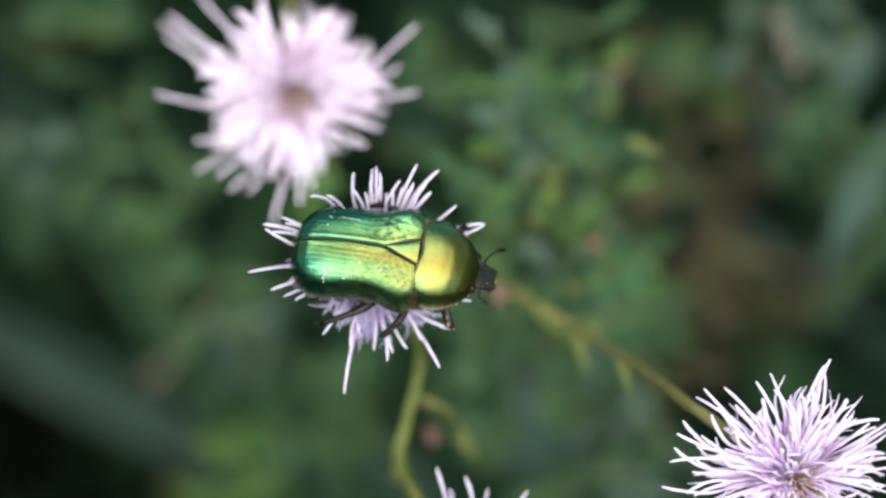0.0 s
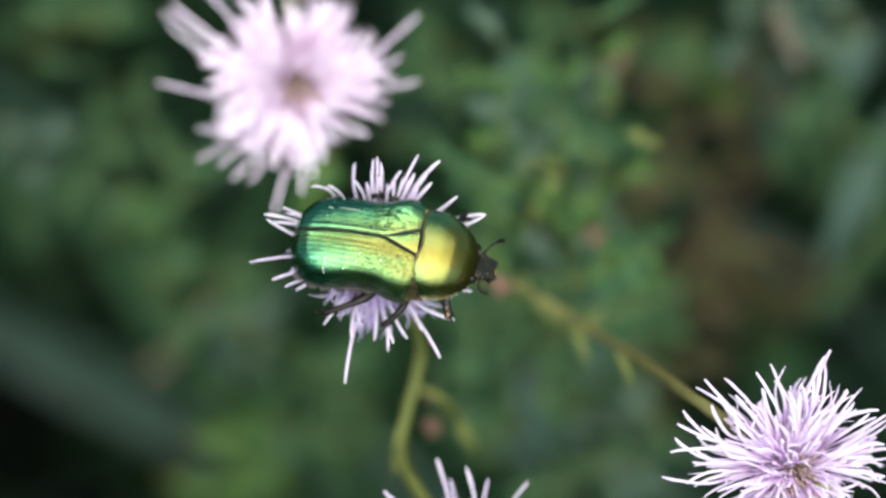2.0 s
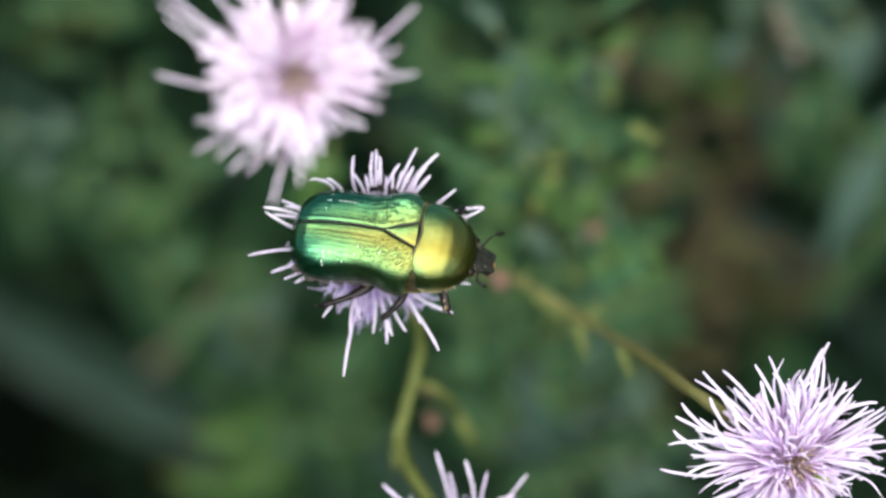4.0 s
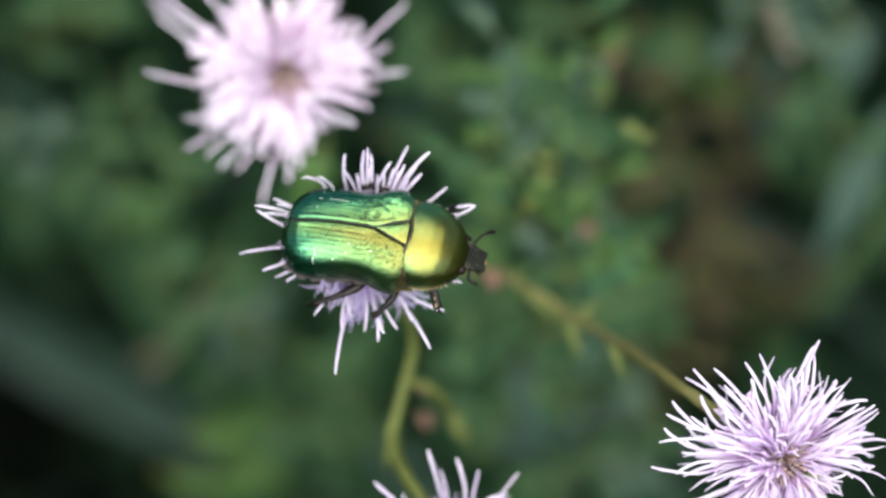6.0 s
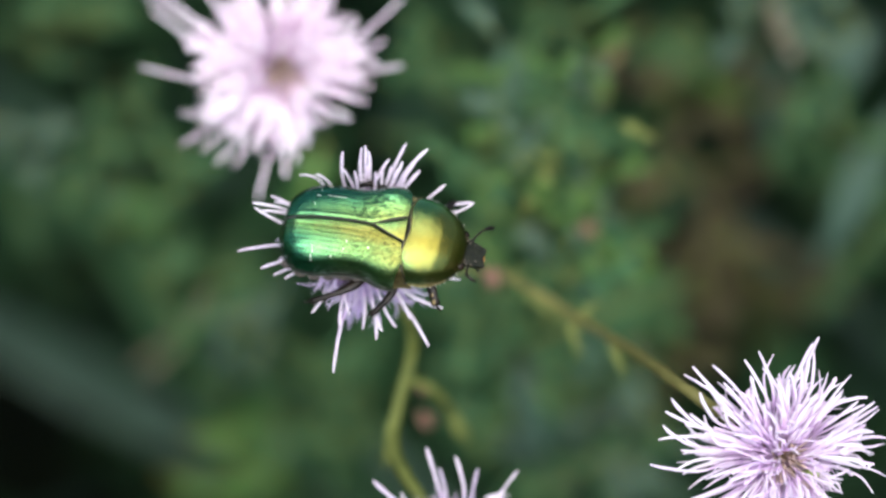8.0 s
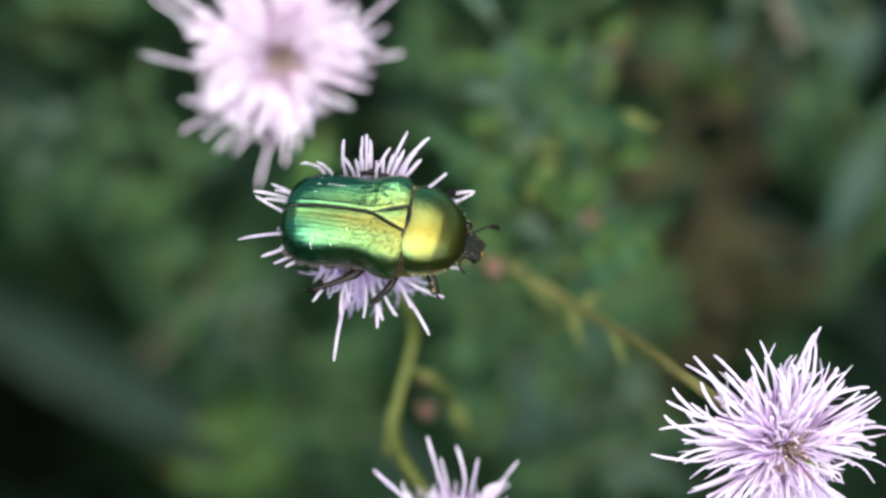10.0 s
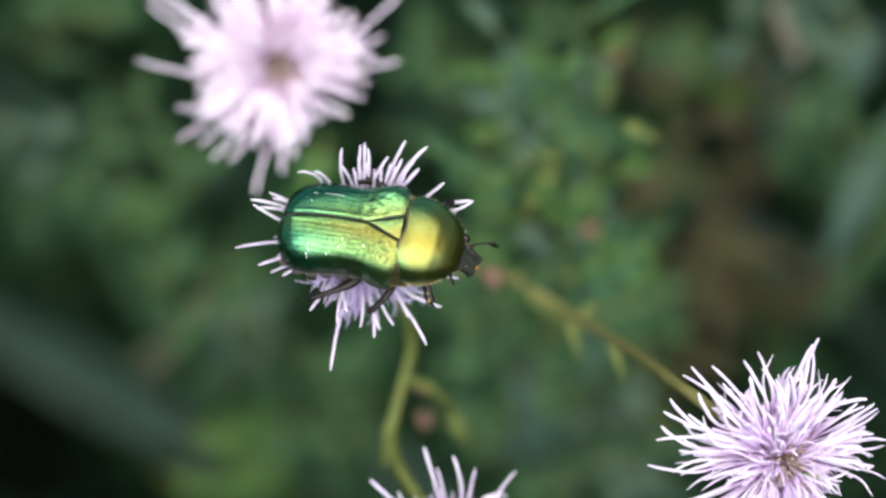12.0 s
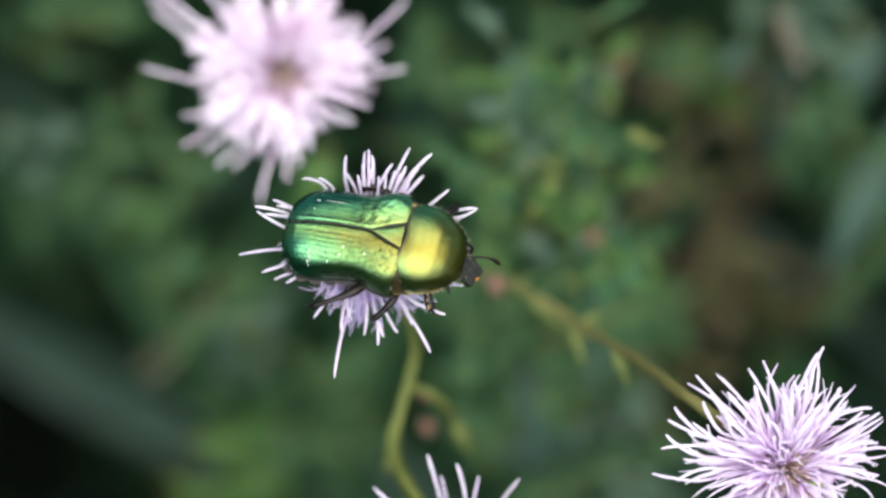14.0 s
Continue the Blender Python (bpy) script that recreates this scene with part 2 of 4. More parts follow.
STEM = leaf_material("yellow_green_stem", (0.07, 0.085, 0.02), (0.16, 0.185, 0.05), 0.05, 0.55, 250.0)
BUD = leaf_material("pinkish_brown_bud", (0.08, 0.045, 0.03), (0.17, 0.10, 0.07), 0.1, 0.7, 300.0)
LEAF = leaf_material("green_leaf", (0.021, 0.057, 0.027), (0.048, 0.117, 0.048), 0.3, 0.5, 120.0, 0.06)
LEAF_BRIGHT = leaf_material("bright_green_leaf", (0.032, 0.085, 0.02), (0.066, 0.152, 0.036), 0.35, 0.5, 120.0)
LEAF_GREY = leaf_material("grey_green_leaf", (0.028, 0.06, 0.042), (0.062, 0.114, 0.083), 0.25, 0.45, 100.0)
LEAF_PALE = leaf_material("pale_green_blade", (0.045, 0.09, 0.055), (0.085, 0.15, 0.095), 0.3, 0.5, 100.0, 0.06)
DRY = leaf_material("dry_straw", (0.09, 0.07, 0.03), (0.2, 0.15, 0.07), 0.15, 0.7, 150.0)
STRAW = leaf_material("grey_straw", (0.05, 0.046, 0.028), (0.10, 0.09, 0.055), 0.15, 0.7, 150.0)
SEED_HEAD = leaf_material("pale_tan_seed_head", (0.08, 0.07, 0.045), (0.16, 0.14, 0.10), 0.15, 0.7, 150.0)
LITTER = leaf_material("brown_litter", (0.024, 0.02, 0.011), (0.066, 0.053, 0.029), 0.1, 0.8, 100.0)
PAPPUS = leaf_material("pale_tan_down", (0.34, 0.24, 0.16), (0.6, 0.46, 0.36), 0.2, 0.8, 500.0)
TAN = leaf_material("pinkish_tan_floret", (0.42, 0.30, 0.26), (0.76, 0.61, 0.58), 0.3, 0.8, 500.0)
APHID = plain("pale_green_aphid", (0.2, 0.25, 0.07), (0.3, 0.35, 0.1), 0.5)
# Soil taken near black: the deep shade of the hollow is in its colour.
SOIL = plain("shade_dark_soil", (0.003, 0.004, 0.002), (0.010, 0.014, 0.006), 0.9, 0.0, 60.0, 0.8)
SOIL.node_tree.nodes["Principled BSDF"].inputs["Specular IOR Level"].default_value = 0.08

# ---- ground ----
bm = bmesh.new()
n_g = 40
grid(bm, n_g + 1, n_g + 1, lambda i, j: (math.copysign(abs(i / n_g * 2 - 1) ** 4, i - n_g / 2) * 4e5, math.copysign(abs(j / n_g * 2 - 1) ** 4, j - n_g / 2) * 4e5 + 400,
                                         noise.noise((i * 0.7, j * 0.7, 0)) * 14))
tagged(new("ground", mesh_of("ground", bm, SOIL)), "bare soil under the herbs, its colour darkened for shade", "ground", kind="structure")


# ---- leaves and stems of the meadow ----
def leaf_into(bm, m, length, width, bend=0.3, lobes=0, fold=0.25, seed=0, nu=12, curl=0.0, tip=1.0):
    """A leaf along x from the origin of m, face up; lobes makes a toothed, wavy edge."""
    rnd = random.Random(seed)
    ph = rnd.random() * 6
    start = len(bm.verts)

    def fn(i, j):
        s = i / (nu - 1)
        w = width * 0.5 * max(0.02, math.sin(math.pi * min(1, s ** 0.75)) ** 0.8 if tip == 1 else (1 - s) ** 0.8 * min(1, 6 * s + 0.3)) * (1.0 if s < 0.999 else 0.1)
        if lobes:
            w *= 0.62 + 0.38 * math.cos(2 * math.pi * lobes * s + ph) + 0.1 * rnd.random()
        y = (j - 2) / 2 * w
        ang = bend * s
        r = length * s
        z = -r * math.sin(ang) * 0.5 + abs(y) * fold + (0.12 * width * math.sin(9 * s + ph) * abs(j - 2) / 2 if lobes else 0)
        return (r * math.cos(ang), y + curl * length * s * s, z)
    rows = grid(bm, nu, 5, fn)
    for r in rows:
        for v in r:
            v.co = m @ v.co


def blade_into(bm, m, length, width, bend=0.4, nu=10):
    """A grass blade, keeled, that tapers to its tip and arches over."""
    def fn(i, j):
        s = i / (nu - 1)
        w = width * 0.5 * (1 - s ** 3) * (0.12 + 0.88 * min(1, s * 3.5)) + 0.05
        y = (j - 1) * w
        return (length * math.sin(bend * s) / max(bend, 0.01), y, -length * (1 - math.cos(bend * s)) / max(bend, 0.01) + abs(y) * 0.3)
    for r in grid(bm, nu, 3, fn):
        for v in r:
            v.co = m @ v.co


def facing(turn, lean, spin=0.0):
    """Turn within the slanted axes: along x at turn degrees, its face to the viewer, leaning by lean about its length and spin about its width."""
    return TILT @ pose(0, 0, 0, 0, 0, turn) @ pose(0, 0, 0, lean, spin, 0)


def put_leaf(name, label, category, mat, u, v, d, length, width, turn, lean=0, spin=0, bend=0.5, lobes=0, grassy=False, group="", seed=0):
    near = 274 + (d - 285) * 0.5 if 285 < d < 504 else d         # the herbs crowd close below the flowers
    length, width, d = length * near / d, width * near / d, near
    bm = bmesh.new()
    if grassy:
        blade_into(bm, Matrix(), length, width, bend)
    else:
        leaf_into(bm, Matrix(), length, width, bend, lobes, seed=seed)
    ob = new(name, mesh_of(name, bm, mat))
    rib = bmesh.new()
    if grassy:
        line = [(length * math.sin(bend * s) / bend, 0, -length * (1 - math.cos(bend * s)) / bend + 0.05) for s in (0, 0.3, 0.6, 0.9)]
    else:
        line = [(length * s * math.cos(bend * s), 0, -length * s * math.sin(bend * s) * 0.5 + 0.05) for s in (-0.12, 0.3, 0.6, 0.9)]
    tube(rib, line, [0.055 * width, 0.03 * width, 0.015 * width], 10, 6)
    part("midrib", rib, STEM if not grassy else mat, ob)
    ob.matrix_world = Matrix.Translation(spot(u, v, d)) @ facing(turn, lean, spin)
    return tagged(ob, label, category, group)


# thick growth of leaves low down, joined: too many and too blurred to count
def thicket(name, label, mats, count, seed, place, size, grassy=0.35):
    rnd = random.Random(seed)
    bm = bmesh.new()
    for k in range(count):
        at = place(rnd)
        if at is None:
            continue
        m = (Matrix.Translation(Vector(at) * 1000) @ pose(0, 0, 0, 0, 0, rnd.uniform(0, 360)) @ pose(0, 0, 0, rnd.uniform(-30, 30), rnd.uniform(-75, 25), 0))
        have = len(bm.faces)
        if rnd.random() < grassy:
            blade_into(bm, m, rnd.uniform(1.5, 3) * size, rnd.uniform(3, 6), rnd.uniform(0.3, 1.2), 6)
        else:
            leaf_into(bm, m, rnd.uniform(0.6, 1.3) * size, rnd.uniform(0.2, 0.4) * size, rnd.uniform(0.1, 0.9), 0, 0.25, k, 7)
        bm.faces.ensure_lookup_table()
        pick = rnd.choice((0, 0, 0, 0, 1, 2, 3))
        for f in bm.faces[have:]:
            f.material_index = pick
    return tagged(new(name, mesh_of(name, bm, mats)), label, "undergrowth", kind="stuff")


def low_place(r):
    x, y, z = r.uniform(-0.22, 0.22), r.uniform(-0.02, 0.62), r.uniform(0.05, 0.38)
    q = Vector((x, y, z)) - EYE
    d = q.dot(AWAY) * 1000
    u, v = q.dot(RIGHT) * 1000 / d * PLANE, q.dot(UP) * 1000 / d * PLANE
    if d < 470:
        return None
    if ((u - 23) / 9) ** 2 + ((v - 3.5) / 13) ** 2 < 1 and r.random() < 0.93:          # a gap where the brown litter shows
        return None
    if ((u + 34) / 14) ** 2 + ((v + 18) / 7) ** 2 < 1:                                 # left open so that the darkened soil shows as a hollow
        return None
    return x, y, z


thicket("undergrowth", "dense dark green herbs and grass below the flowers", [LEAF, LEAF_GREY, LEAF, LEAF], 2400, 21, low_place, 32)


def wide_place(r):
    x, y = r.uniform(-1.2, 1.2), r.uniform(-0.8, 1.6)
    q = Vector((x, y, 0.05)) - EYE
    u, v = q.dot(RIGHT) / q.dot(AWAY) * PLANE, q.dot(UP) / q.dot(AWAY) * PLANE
    if q.dot(AWAY) > 0 and ((u + 33) / 15) ** 2 + ((v + 18) / 7) ** 2 < 1:           # left bare: the soil's dark colour gives the hollow its shade
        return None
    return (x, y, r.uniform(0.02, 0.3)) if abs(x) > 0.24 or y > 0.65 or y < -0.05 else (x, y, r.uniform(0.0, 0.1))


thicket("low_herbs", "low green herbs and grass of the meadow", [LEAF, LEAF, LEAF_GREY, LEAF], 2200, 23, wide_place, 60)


# An unseen ring of leaves, added so the shell mirrors something dark.
def ring_place(r):
    a, q = r.uniform(0, 2 * math.pi), r.uniform(0.95, 1.7)
    x, y = q * math.sin(a), 0.15 + q * math.cos(a)
    if y < -0.5:                                       # close behind the viewer
        x, y = x * 0.8, y * 0.62
    return x, y, r.uniform(0.0, (2.7 if x > 0.5 else 1.9) if y > -0.3 else 0.6)


thicket("hedge", "unseen ring of tall leaves added to darken the beetle's reflections", [LEAF, LEAF, LEAF, LEAF_GREY], 5200, 22, ring_place, 190)


def far_place(r):
    a, q = r.uniform(0, 2 * math.pi), 1.5 + 8 * r.random() ** 1.6
    return q * math.sin(a), 0.15 + q * math.cos(a), r.uniform(0.0, 0.12)


thicket("meadow_grass", "rough green grass and herbs of the meadow around", [LEAF, LEAF, LEAF_GREY, DRY], 11500, 25, far_place, 200, 0.4)


# Herbs added out of the viewer's sight, only to darken the growth below.
def shade_place(r):
    x, y, z = r.uniform(-0.5, 0.5), r.uniform(-0.3, 0.95), r.uniform(0.36, 0.58)
    q = Vector((x, y, z)) - EYE
    d = q.dot(AWAY)
    u, v = q.dot(RIGHT) / d * PLANE, q.dot(UP) / d * PLANE
    return (x, y, z) if d > 0.12 and (v > 46 or v < -50 or abs(u) > 68) else None


thicket("tall_herbs", "unseen herbs added to shade the undergrowth", [LEAF, LEAF, LEAF_GREY, LEAF_BRIGHT], 5200, 24, shade_place, 60, 0.0)

# leaves and blades that can be told apart: u, v, d, length, width, turn, lean
put_leaf("grass_blade", "broad grey green grass blade, arching low down", "grass", LEAF_GREY, -46, -2.6, 505, 102, 13, -31, 10, 0, 0.3, grassy=True, group="grass blades")
put_leaf("grass_blade", "broad pale green blade hanging among the herbs", "grass", LEAF_PALE, 5.9, 16.8, 315, 13.5, 6.5, -76, 0, grassy=True, group="grass blades")
for u, v, d, long, wide, turn, lean in ((28.4, 16, 470, 20, 9, -86, -20), (39.5, 11.5, 400, 30, 6.5, 243, 10), (37.5, 19, 410, 22, 5.5, 240, 5), (7, -9, 430, 24, 10, -82, 0), (7.4, -10.2, 360, 15, 6, -80, 10), (9.6, -15.5, 400, 15, 5, -70, -10), (4.8, -18, 400, 10, 4, 20, 5)):
    put_leaf("grass_blade", "blurred grey green blade among the herbs", "grass", LEAF_GREY, u, v, d, long, wide, turn, lean, grassy=True, group="grass blades")
for k, (u, v, d, long, wide, turn, lean) in enumerate(((-21, -17, 430, 17, 10, 10, 10), (-14, -20, 440, 13, 9, 160, -20), (-23, -20.5, 430, 22, 10, -10, 20), (-18, -18.5, 430, 15, 9, -30, -10), (-28, 1, 400, 14, 9, 30, 10),
                                                       (-10, 7.5, 330, 12, 7, -110, 10), (9.5, 1.2, 300, 7, 4, 100, 20), (11.6, 3.2, 305, 6, 4, 30, -10), (4, 4.4, 270, 4.5, 2.2, 20, 10),
                                                       (18, 17.5, 440, 26, 10, -36, 0))):
    put_leaf("leaf", "fresh bright green leaf with wavy edges", "leaf", LEAF_BRIGHT, u, v, d, long, wide, turn, lean, 0, 0.5, 2, seed=k, group="herb leaves")
rnd = random.Random(77)
for k, (u, v) in enumerate(((-35, 18), (-33, 9), (-36, 3), (-27, 14), (-28, 6), (-21, -3), (-25, -6), (-17, -1), (-30, -4), (-16, -20), (-11, -12), (-9, -18), (-4, 8), (2, 12), (8, 15), (12, 18), (1, 17), (9, 8),
                            (13, 7), (6, 1), (11, -1), (11.5, -4), (14, -8), (8, -14), (11, -18), (5, -19), (19, -15), (17, -20), (27, -5), (35, -4), (33, 3), (24, 20))):
    put_leaf("leaf", "dull green toothed leaf in the shade", "leaf", LEAF, u + rnd.uniform(-1, 1), v + rnd.uniform(-1, 1), rnd.uniform(280, 330) if 4 < u < 16 and -6 < v < 10 else rnd.uniform(460, 540) if u < -15 or u > 16 else rnd.uniform(430, 500), rnd.uniform(11, 19), rnd.uniform(6, 9),
             rnd.uniform(0, 360), rnd.uniform(-35, 35), rnd.uniform(-25, 25), 0.6, 3, seed=k + 20, group="herb leaves")
for k in range(20):
    u, v = rnd.uniform(15, 30), rnd.uniform(-9, 13)
    if (u - 25.6) ** 2 + (v - 2.2) ** 2 < 20:            # a dark hole between them
        u, v = u - 8, v - 5
    put_leaf("dead_leaf", "withered brown leaf lying among the herbs", "leaf", LITTER, u, v, rnd.uniform(430, 520), rnd.uniform(18, 28), rnd.uniform(9, 14), rnd.uniform(0, 360), rnd.uniform(-30, 30),
             rnd.uniform(-20, 20), 0.8, 2, seed=k + 90, group="dead leaves")
for k, (u, v) in enumerate(((7, 4.5), (9, -1), (12, -3), (12.3, 3.8), (6.5, -0.5), (13, 6), (10, 5), (8, 2), (11.2, 2.8), (11, -5), (14, -3))):
    put_leaf("leaf", "small green leaf on a low herb", "leaf", LEAF_BRIGHT if k % 5 == 3 else LEAF, u, v, rnd.uniform(292, 325), rnd.uniform(6, 9), rnd.uniform(3.5, 5), rnd.uniform(0, 360), rnd.uniform(-30, 30),
             rnd.uniform(-20, 20), 0.5, 2, seed=k + 140, group="herb leaves")
for k, (u, v, d, turn) in enumerate(((3, -4, 420, -20), (9, -8, 380, 20), (13, -13, 400, 60), (7, -14, 410, 120), (4, 8, 400, 40))):
    put_leaf("leaf", "broad soft green leaf of a low herb", "leaf", LEAF, u, v, d, 26, 14, turn, rnd.uniform(-15, 15), 0, 0.4, 1, seed=k + 170, group="herb leaves")
# taller herbs at the rim: whorls of small leaves on leaning shoots
for k, (u, v, d, mat) in enumerate(((-34, 17, 400, LEAF), (-29, 20, 390, LEAF), (-37, 9, 410, LEAF_GREY), (-31, 5, 420, LEAF), (-25, 3, 400, LEAF), (22, 17, 400, LEAF), (27, 20, 385, LEAF_GREY), (31, 12, 390, LEAF), (34, 18, 380, LEAF_GREY),
                                    (36, 8, 400, LEAF), (25, 12, 420, LITTER), (2, -9, 370, LEAF), (8, -11, 360, LEAF), (12, -15, 370, LEAF_GREY), (5, -17, 360, LEAF), (16, -18, 380, LEAF), (10, -20, 370, LEAF), (1, 13, 385, LEAF), (-2, 17, 390, LEAF), (20, 6, 430, LITTER), (24, -2, 420, LITTER), (37, 0, 410, LEAF), (17, -6, 400, LEAF), (20, -9, 410, LITTER), (15, -10, 390, LEAF), (18, -13, 400, LEAF), (15, -20, 370, LEAF_GREY), (18, -16, 380, LEAF_GREY), (-24, -2, 405, LEAF), (-19, -4, 410, LEAF), (-22, -8, 415, LEAF), (-16, -7, 405, LEAF_GREY), (-17, -12, 425, LEAF), (-11, -10, 420, LEAF), (-12, -15, 425, LEAF), (-7, -13, 430, LEAF), (-7, -18, 425, LEAF), (-27, 9, 400, LEAF), (-22, 6, 395, LEAF), (4, 0, 330, LEAF), (6, -3, 335, LEAF), (3, -6, 345, LEAF))):
    for j in range(5):
        put_leaf("leaf", "narrow green leaf of a leaning shoot", "leaf", mat, u + rnd.uniform(-2, 2), v + rnd.uniform(-2, 2), d + rnd.uniform(-12, 12), rnd.uniform(7, 13), rnd.uniform(3.5, 6), rnd.uniform(0, 360), rnd.uniform(-25, 25),
                 rnd.uniform(-20, 20), 0.5, 2, seed=k * 5 + j + 200, group="shoot leaves")
for k in range(34):                                    # a feathery herb with narrow leaflets
    v = 19 - 24 * k / 34
    put_leaf("leaf", "narrow toothed leaflet of a feathery herb", "leaf", (LEAF, LEAF, LEAF_GREY, LEAF_BRIGHT)[k % 4], 9.5 + 5 * math.sin(k * 2.4) + rnd.uniform(-1, 1), v + rnd.uniform(-1, 1), rnd.uniform(288, 318), rnd.uniform(5, 8.5), rnd.uniform(2, 3.2),
             rnd.uniform(0, 360), rnd.uniform(-30, 30), rnd.uniform(-25, 25), 0.5, 3, seed=k + 700, group="herb leaflets")

for u, v, long, turn in ((-26.9, -11.2, 9.5, 35), (-25.5, -12.6, 7.5, 40), (-21.5, -7.5, 7, 62), (18.5, -12.2, 8, 118)):
    put_leaf("grass_blade", "thin withered straw among the green herbs", "grass", STRAW, u, v, 330, long, 0.7, turn, 10, grassy=True, group="grass blades")
for k in range(46):                                    # tiny leaflets, some yellowing, on the near shoots of the same herb
    w = k / 46
    put_leaf("leaf", "tiny yellowish green leaflet of a feathery herb" if k % 8 == 1 else "tiny green leaflet of a feathery herb", "leaf", STEM if k % 8 == 1 else (LEAF, LEAF_BRIGHT, LEAF_BRIGHT, LEAF_GREY)[k % 4],
             5.5 + 10 * w + 2.6 * math.sin(k * 1.7), -5 + 22 * ((k * 0.381966) % 1.0), rnd.uniform(262, 283), rnd.uniform(2.6, 4.6), rnd.uniform(1.0, 1.7),
             rnd.uniform(0, 360), rnd.uniform(-35, 35), rnd.uniform(-25, 25), 0.5, 2, seed=k + 900, group="herb leaflets")


# ---- thistle flowers ----
def floret_mesh(seed, mats, curly=1.0):
    """A floret: a slender tube that opens into five narrow, gently bowed straps around a stout style with a crumbly pale tip; it stands along z."""
    rnd = random.Random(seed)
    bm = bmesh.new()
    open_at = 2.5 + rnd.random() * 0.9
    tube(bm, [(0, 0, 0), (0.05, 0.05, open_at * 0.5), (0, 0, open_at)], [0.1, 0.13, 0.24], 5, 6)
    style = Vector((rnd.uniform(-0.3, 0.5), rnd.uniform(-0.4, 0.3), open_at + rnd.uniform(4.2, 5.6)))
    tube(bm, [(0, 0, open_at - 0.2), (0.1, 0.1, open_at + 2.4), style], [0.14, 0.17, 0.19], 6, 6)
    for f in bm.faces:
        f.material_index = 1
    have = len(bm.faces)
    for k in range(5):
        a = 2 * math.pi * k / 5 + rnd.uniform(-0.4, 0.4)
        out = rnd.uniform(0.08, 0.42)
        long = rnd.uniform(4.6, 7.0)
        curl = (rnd.uniform(-0.5, 1.1) if rnd.random() < 0.8 else rnd.uniform(-1.6, 1.9)) * curly
        side = rnd.uniform(-0.8, 0.8) * curly
        e1, e2 = Vector((math.cos(a), math.sin(a), 0)), Vector((-math.sin(a), math.cos(a), 0))
        p0 = Vector((0, 0, open_at - 0.3)) + e1 * 0.12
        p1 = p0 + Vector((0, 0, long * 0.42)) + e1 * out * long * 0.5 + e2 * side * 0.4
        p2 = p0 + Vector((0, 0, long * 0.78)) + e1 * (out * long * 0.88 + curl * 0.12) + e2 * side * 0.45
        p3 = p0 + Vector((0, 0, long)) + e1 * (out * long + curl) + e2 * side
        tube(bm, [p0, p1, p2, p3], [0.22, 0.25, 0.22, 0.17, 0.07], 10, 6, 0.48)
    for f in list(bm.faces)[have:]:                      # the straps are lilac towards their base
        if f.calc_center_median().z < open_at + rnd.uniform(1.3, 2.6):
            f.material_index = 1
    for k in range(5):                                   # pollen on the style
        at = style + Vector((rnd.uniform(-0.14, 0.14), rnd.uniform(-0.14, 0.14), rnd.uniform(-1.0, 0.15)))
        bmesh.ops.create_icosphere(bm, subdivisions=1, radius=rnd.uniform(0.13, 0.21), matrix=Matrix.Translation(at))
    return mesh_of("floret", bm, mats)


TINTS = {"pale": [PETAL, THROAT], "pink": [PINK, PINK_THROAT], "shaded": [SHADED_LILAC, SHADED_TUBE]}
FLORETS = {tint: [floret_mesh(s, mats, {"pale": 1.7, "pink": 1.3, "shaded": 2.2}[tint]) for s in range(9)] for tint, mats in TINTS.items()}
SHORT = {tint: [floret_mesh(s + 40, [mats[1], mats[1]], 1.6) for s in range(5)] for tint, mats in TINTS.items()}
YOUNG = [floret_mesh(s + 20, [TAN, PAPPUS]) for s in range(4)]


def involucre(flower, radius, length):
    """The green cup under a head, with overlapping bracts."""
    prof = smooth_curve([0, 0.15, 0.5, 0.85, 1.0], [0.25, 0.7, 1.0, 0.85, 0.7], 0.06)
    bm = bmesh.new()
    grid(bm, 12, 16, lambda i, j: (prof(i / 11) * radius * math.cos(j * math.pi / 8), prof(i / 11) * radius * math.sin(j * math.pi / 8), (i / 11 - 1) * length - 2.2), True)
    cup = part("involucre", bm, BRACT, flower, "greenish purple cup of bracts")
    bm = bmesh.new()
    blob(bm, (0, 0, -2.6), (radius * 0.75, radius * 0.75, 1.8), 16, 10)
    part("receptacle", bm, PAPPUS, flower, "pale brown floor of the head")
    me = None
    for ring in range(6):
        for k in range(9):
            if me is None:
                bm = bmesh.new()
                leaf_into(bm, Matrix(), length * 0.36, radius * 0.6, -0.15, 0, 0.15, nu=6)
                me = mesh_of("bract", bm, BRACT)
            b = new("bract", me)
            b.parent = cup
            s = 0.08 + ring * 0.14
            a = (k + 0.5 * (ring % 2)) * 2 * math.pi / 9
            r = prof(s) * radius * 1.01
            n = Vector((math.cos(a), math.sin(a), 0.0))
            x = (Vector((0, 0, 1)) + n * 0.22).normalized()
            y = x.cross(n).normalized() * -1
            z = x.cross(y)
            b.matrix_local = Matrix.Translation(Vector((n.x * r, n.y * r, (s - 1) * length - 2.2)) * 0.001) @ Matrix((x, y, z)).transposed().to_4x4()
    return cup


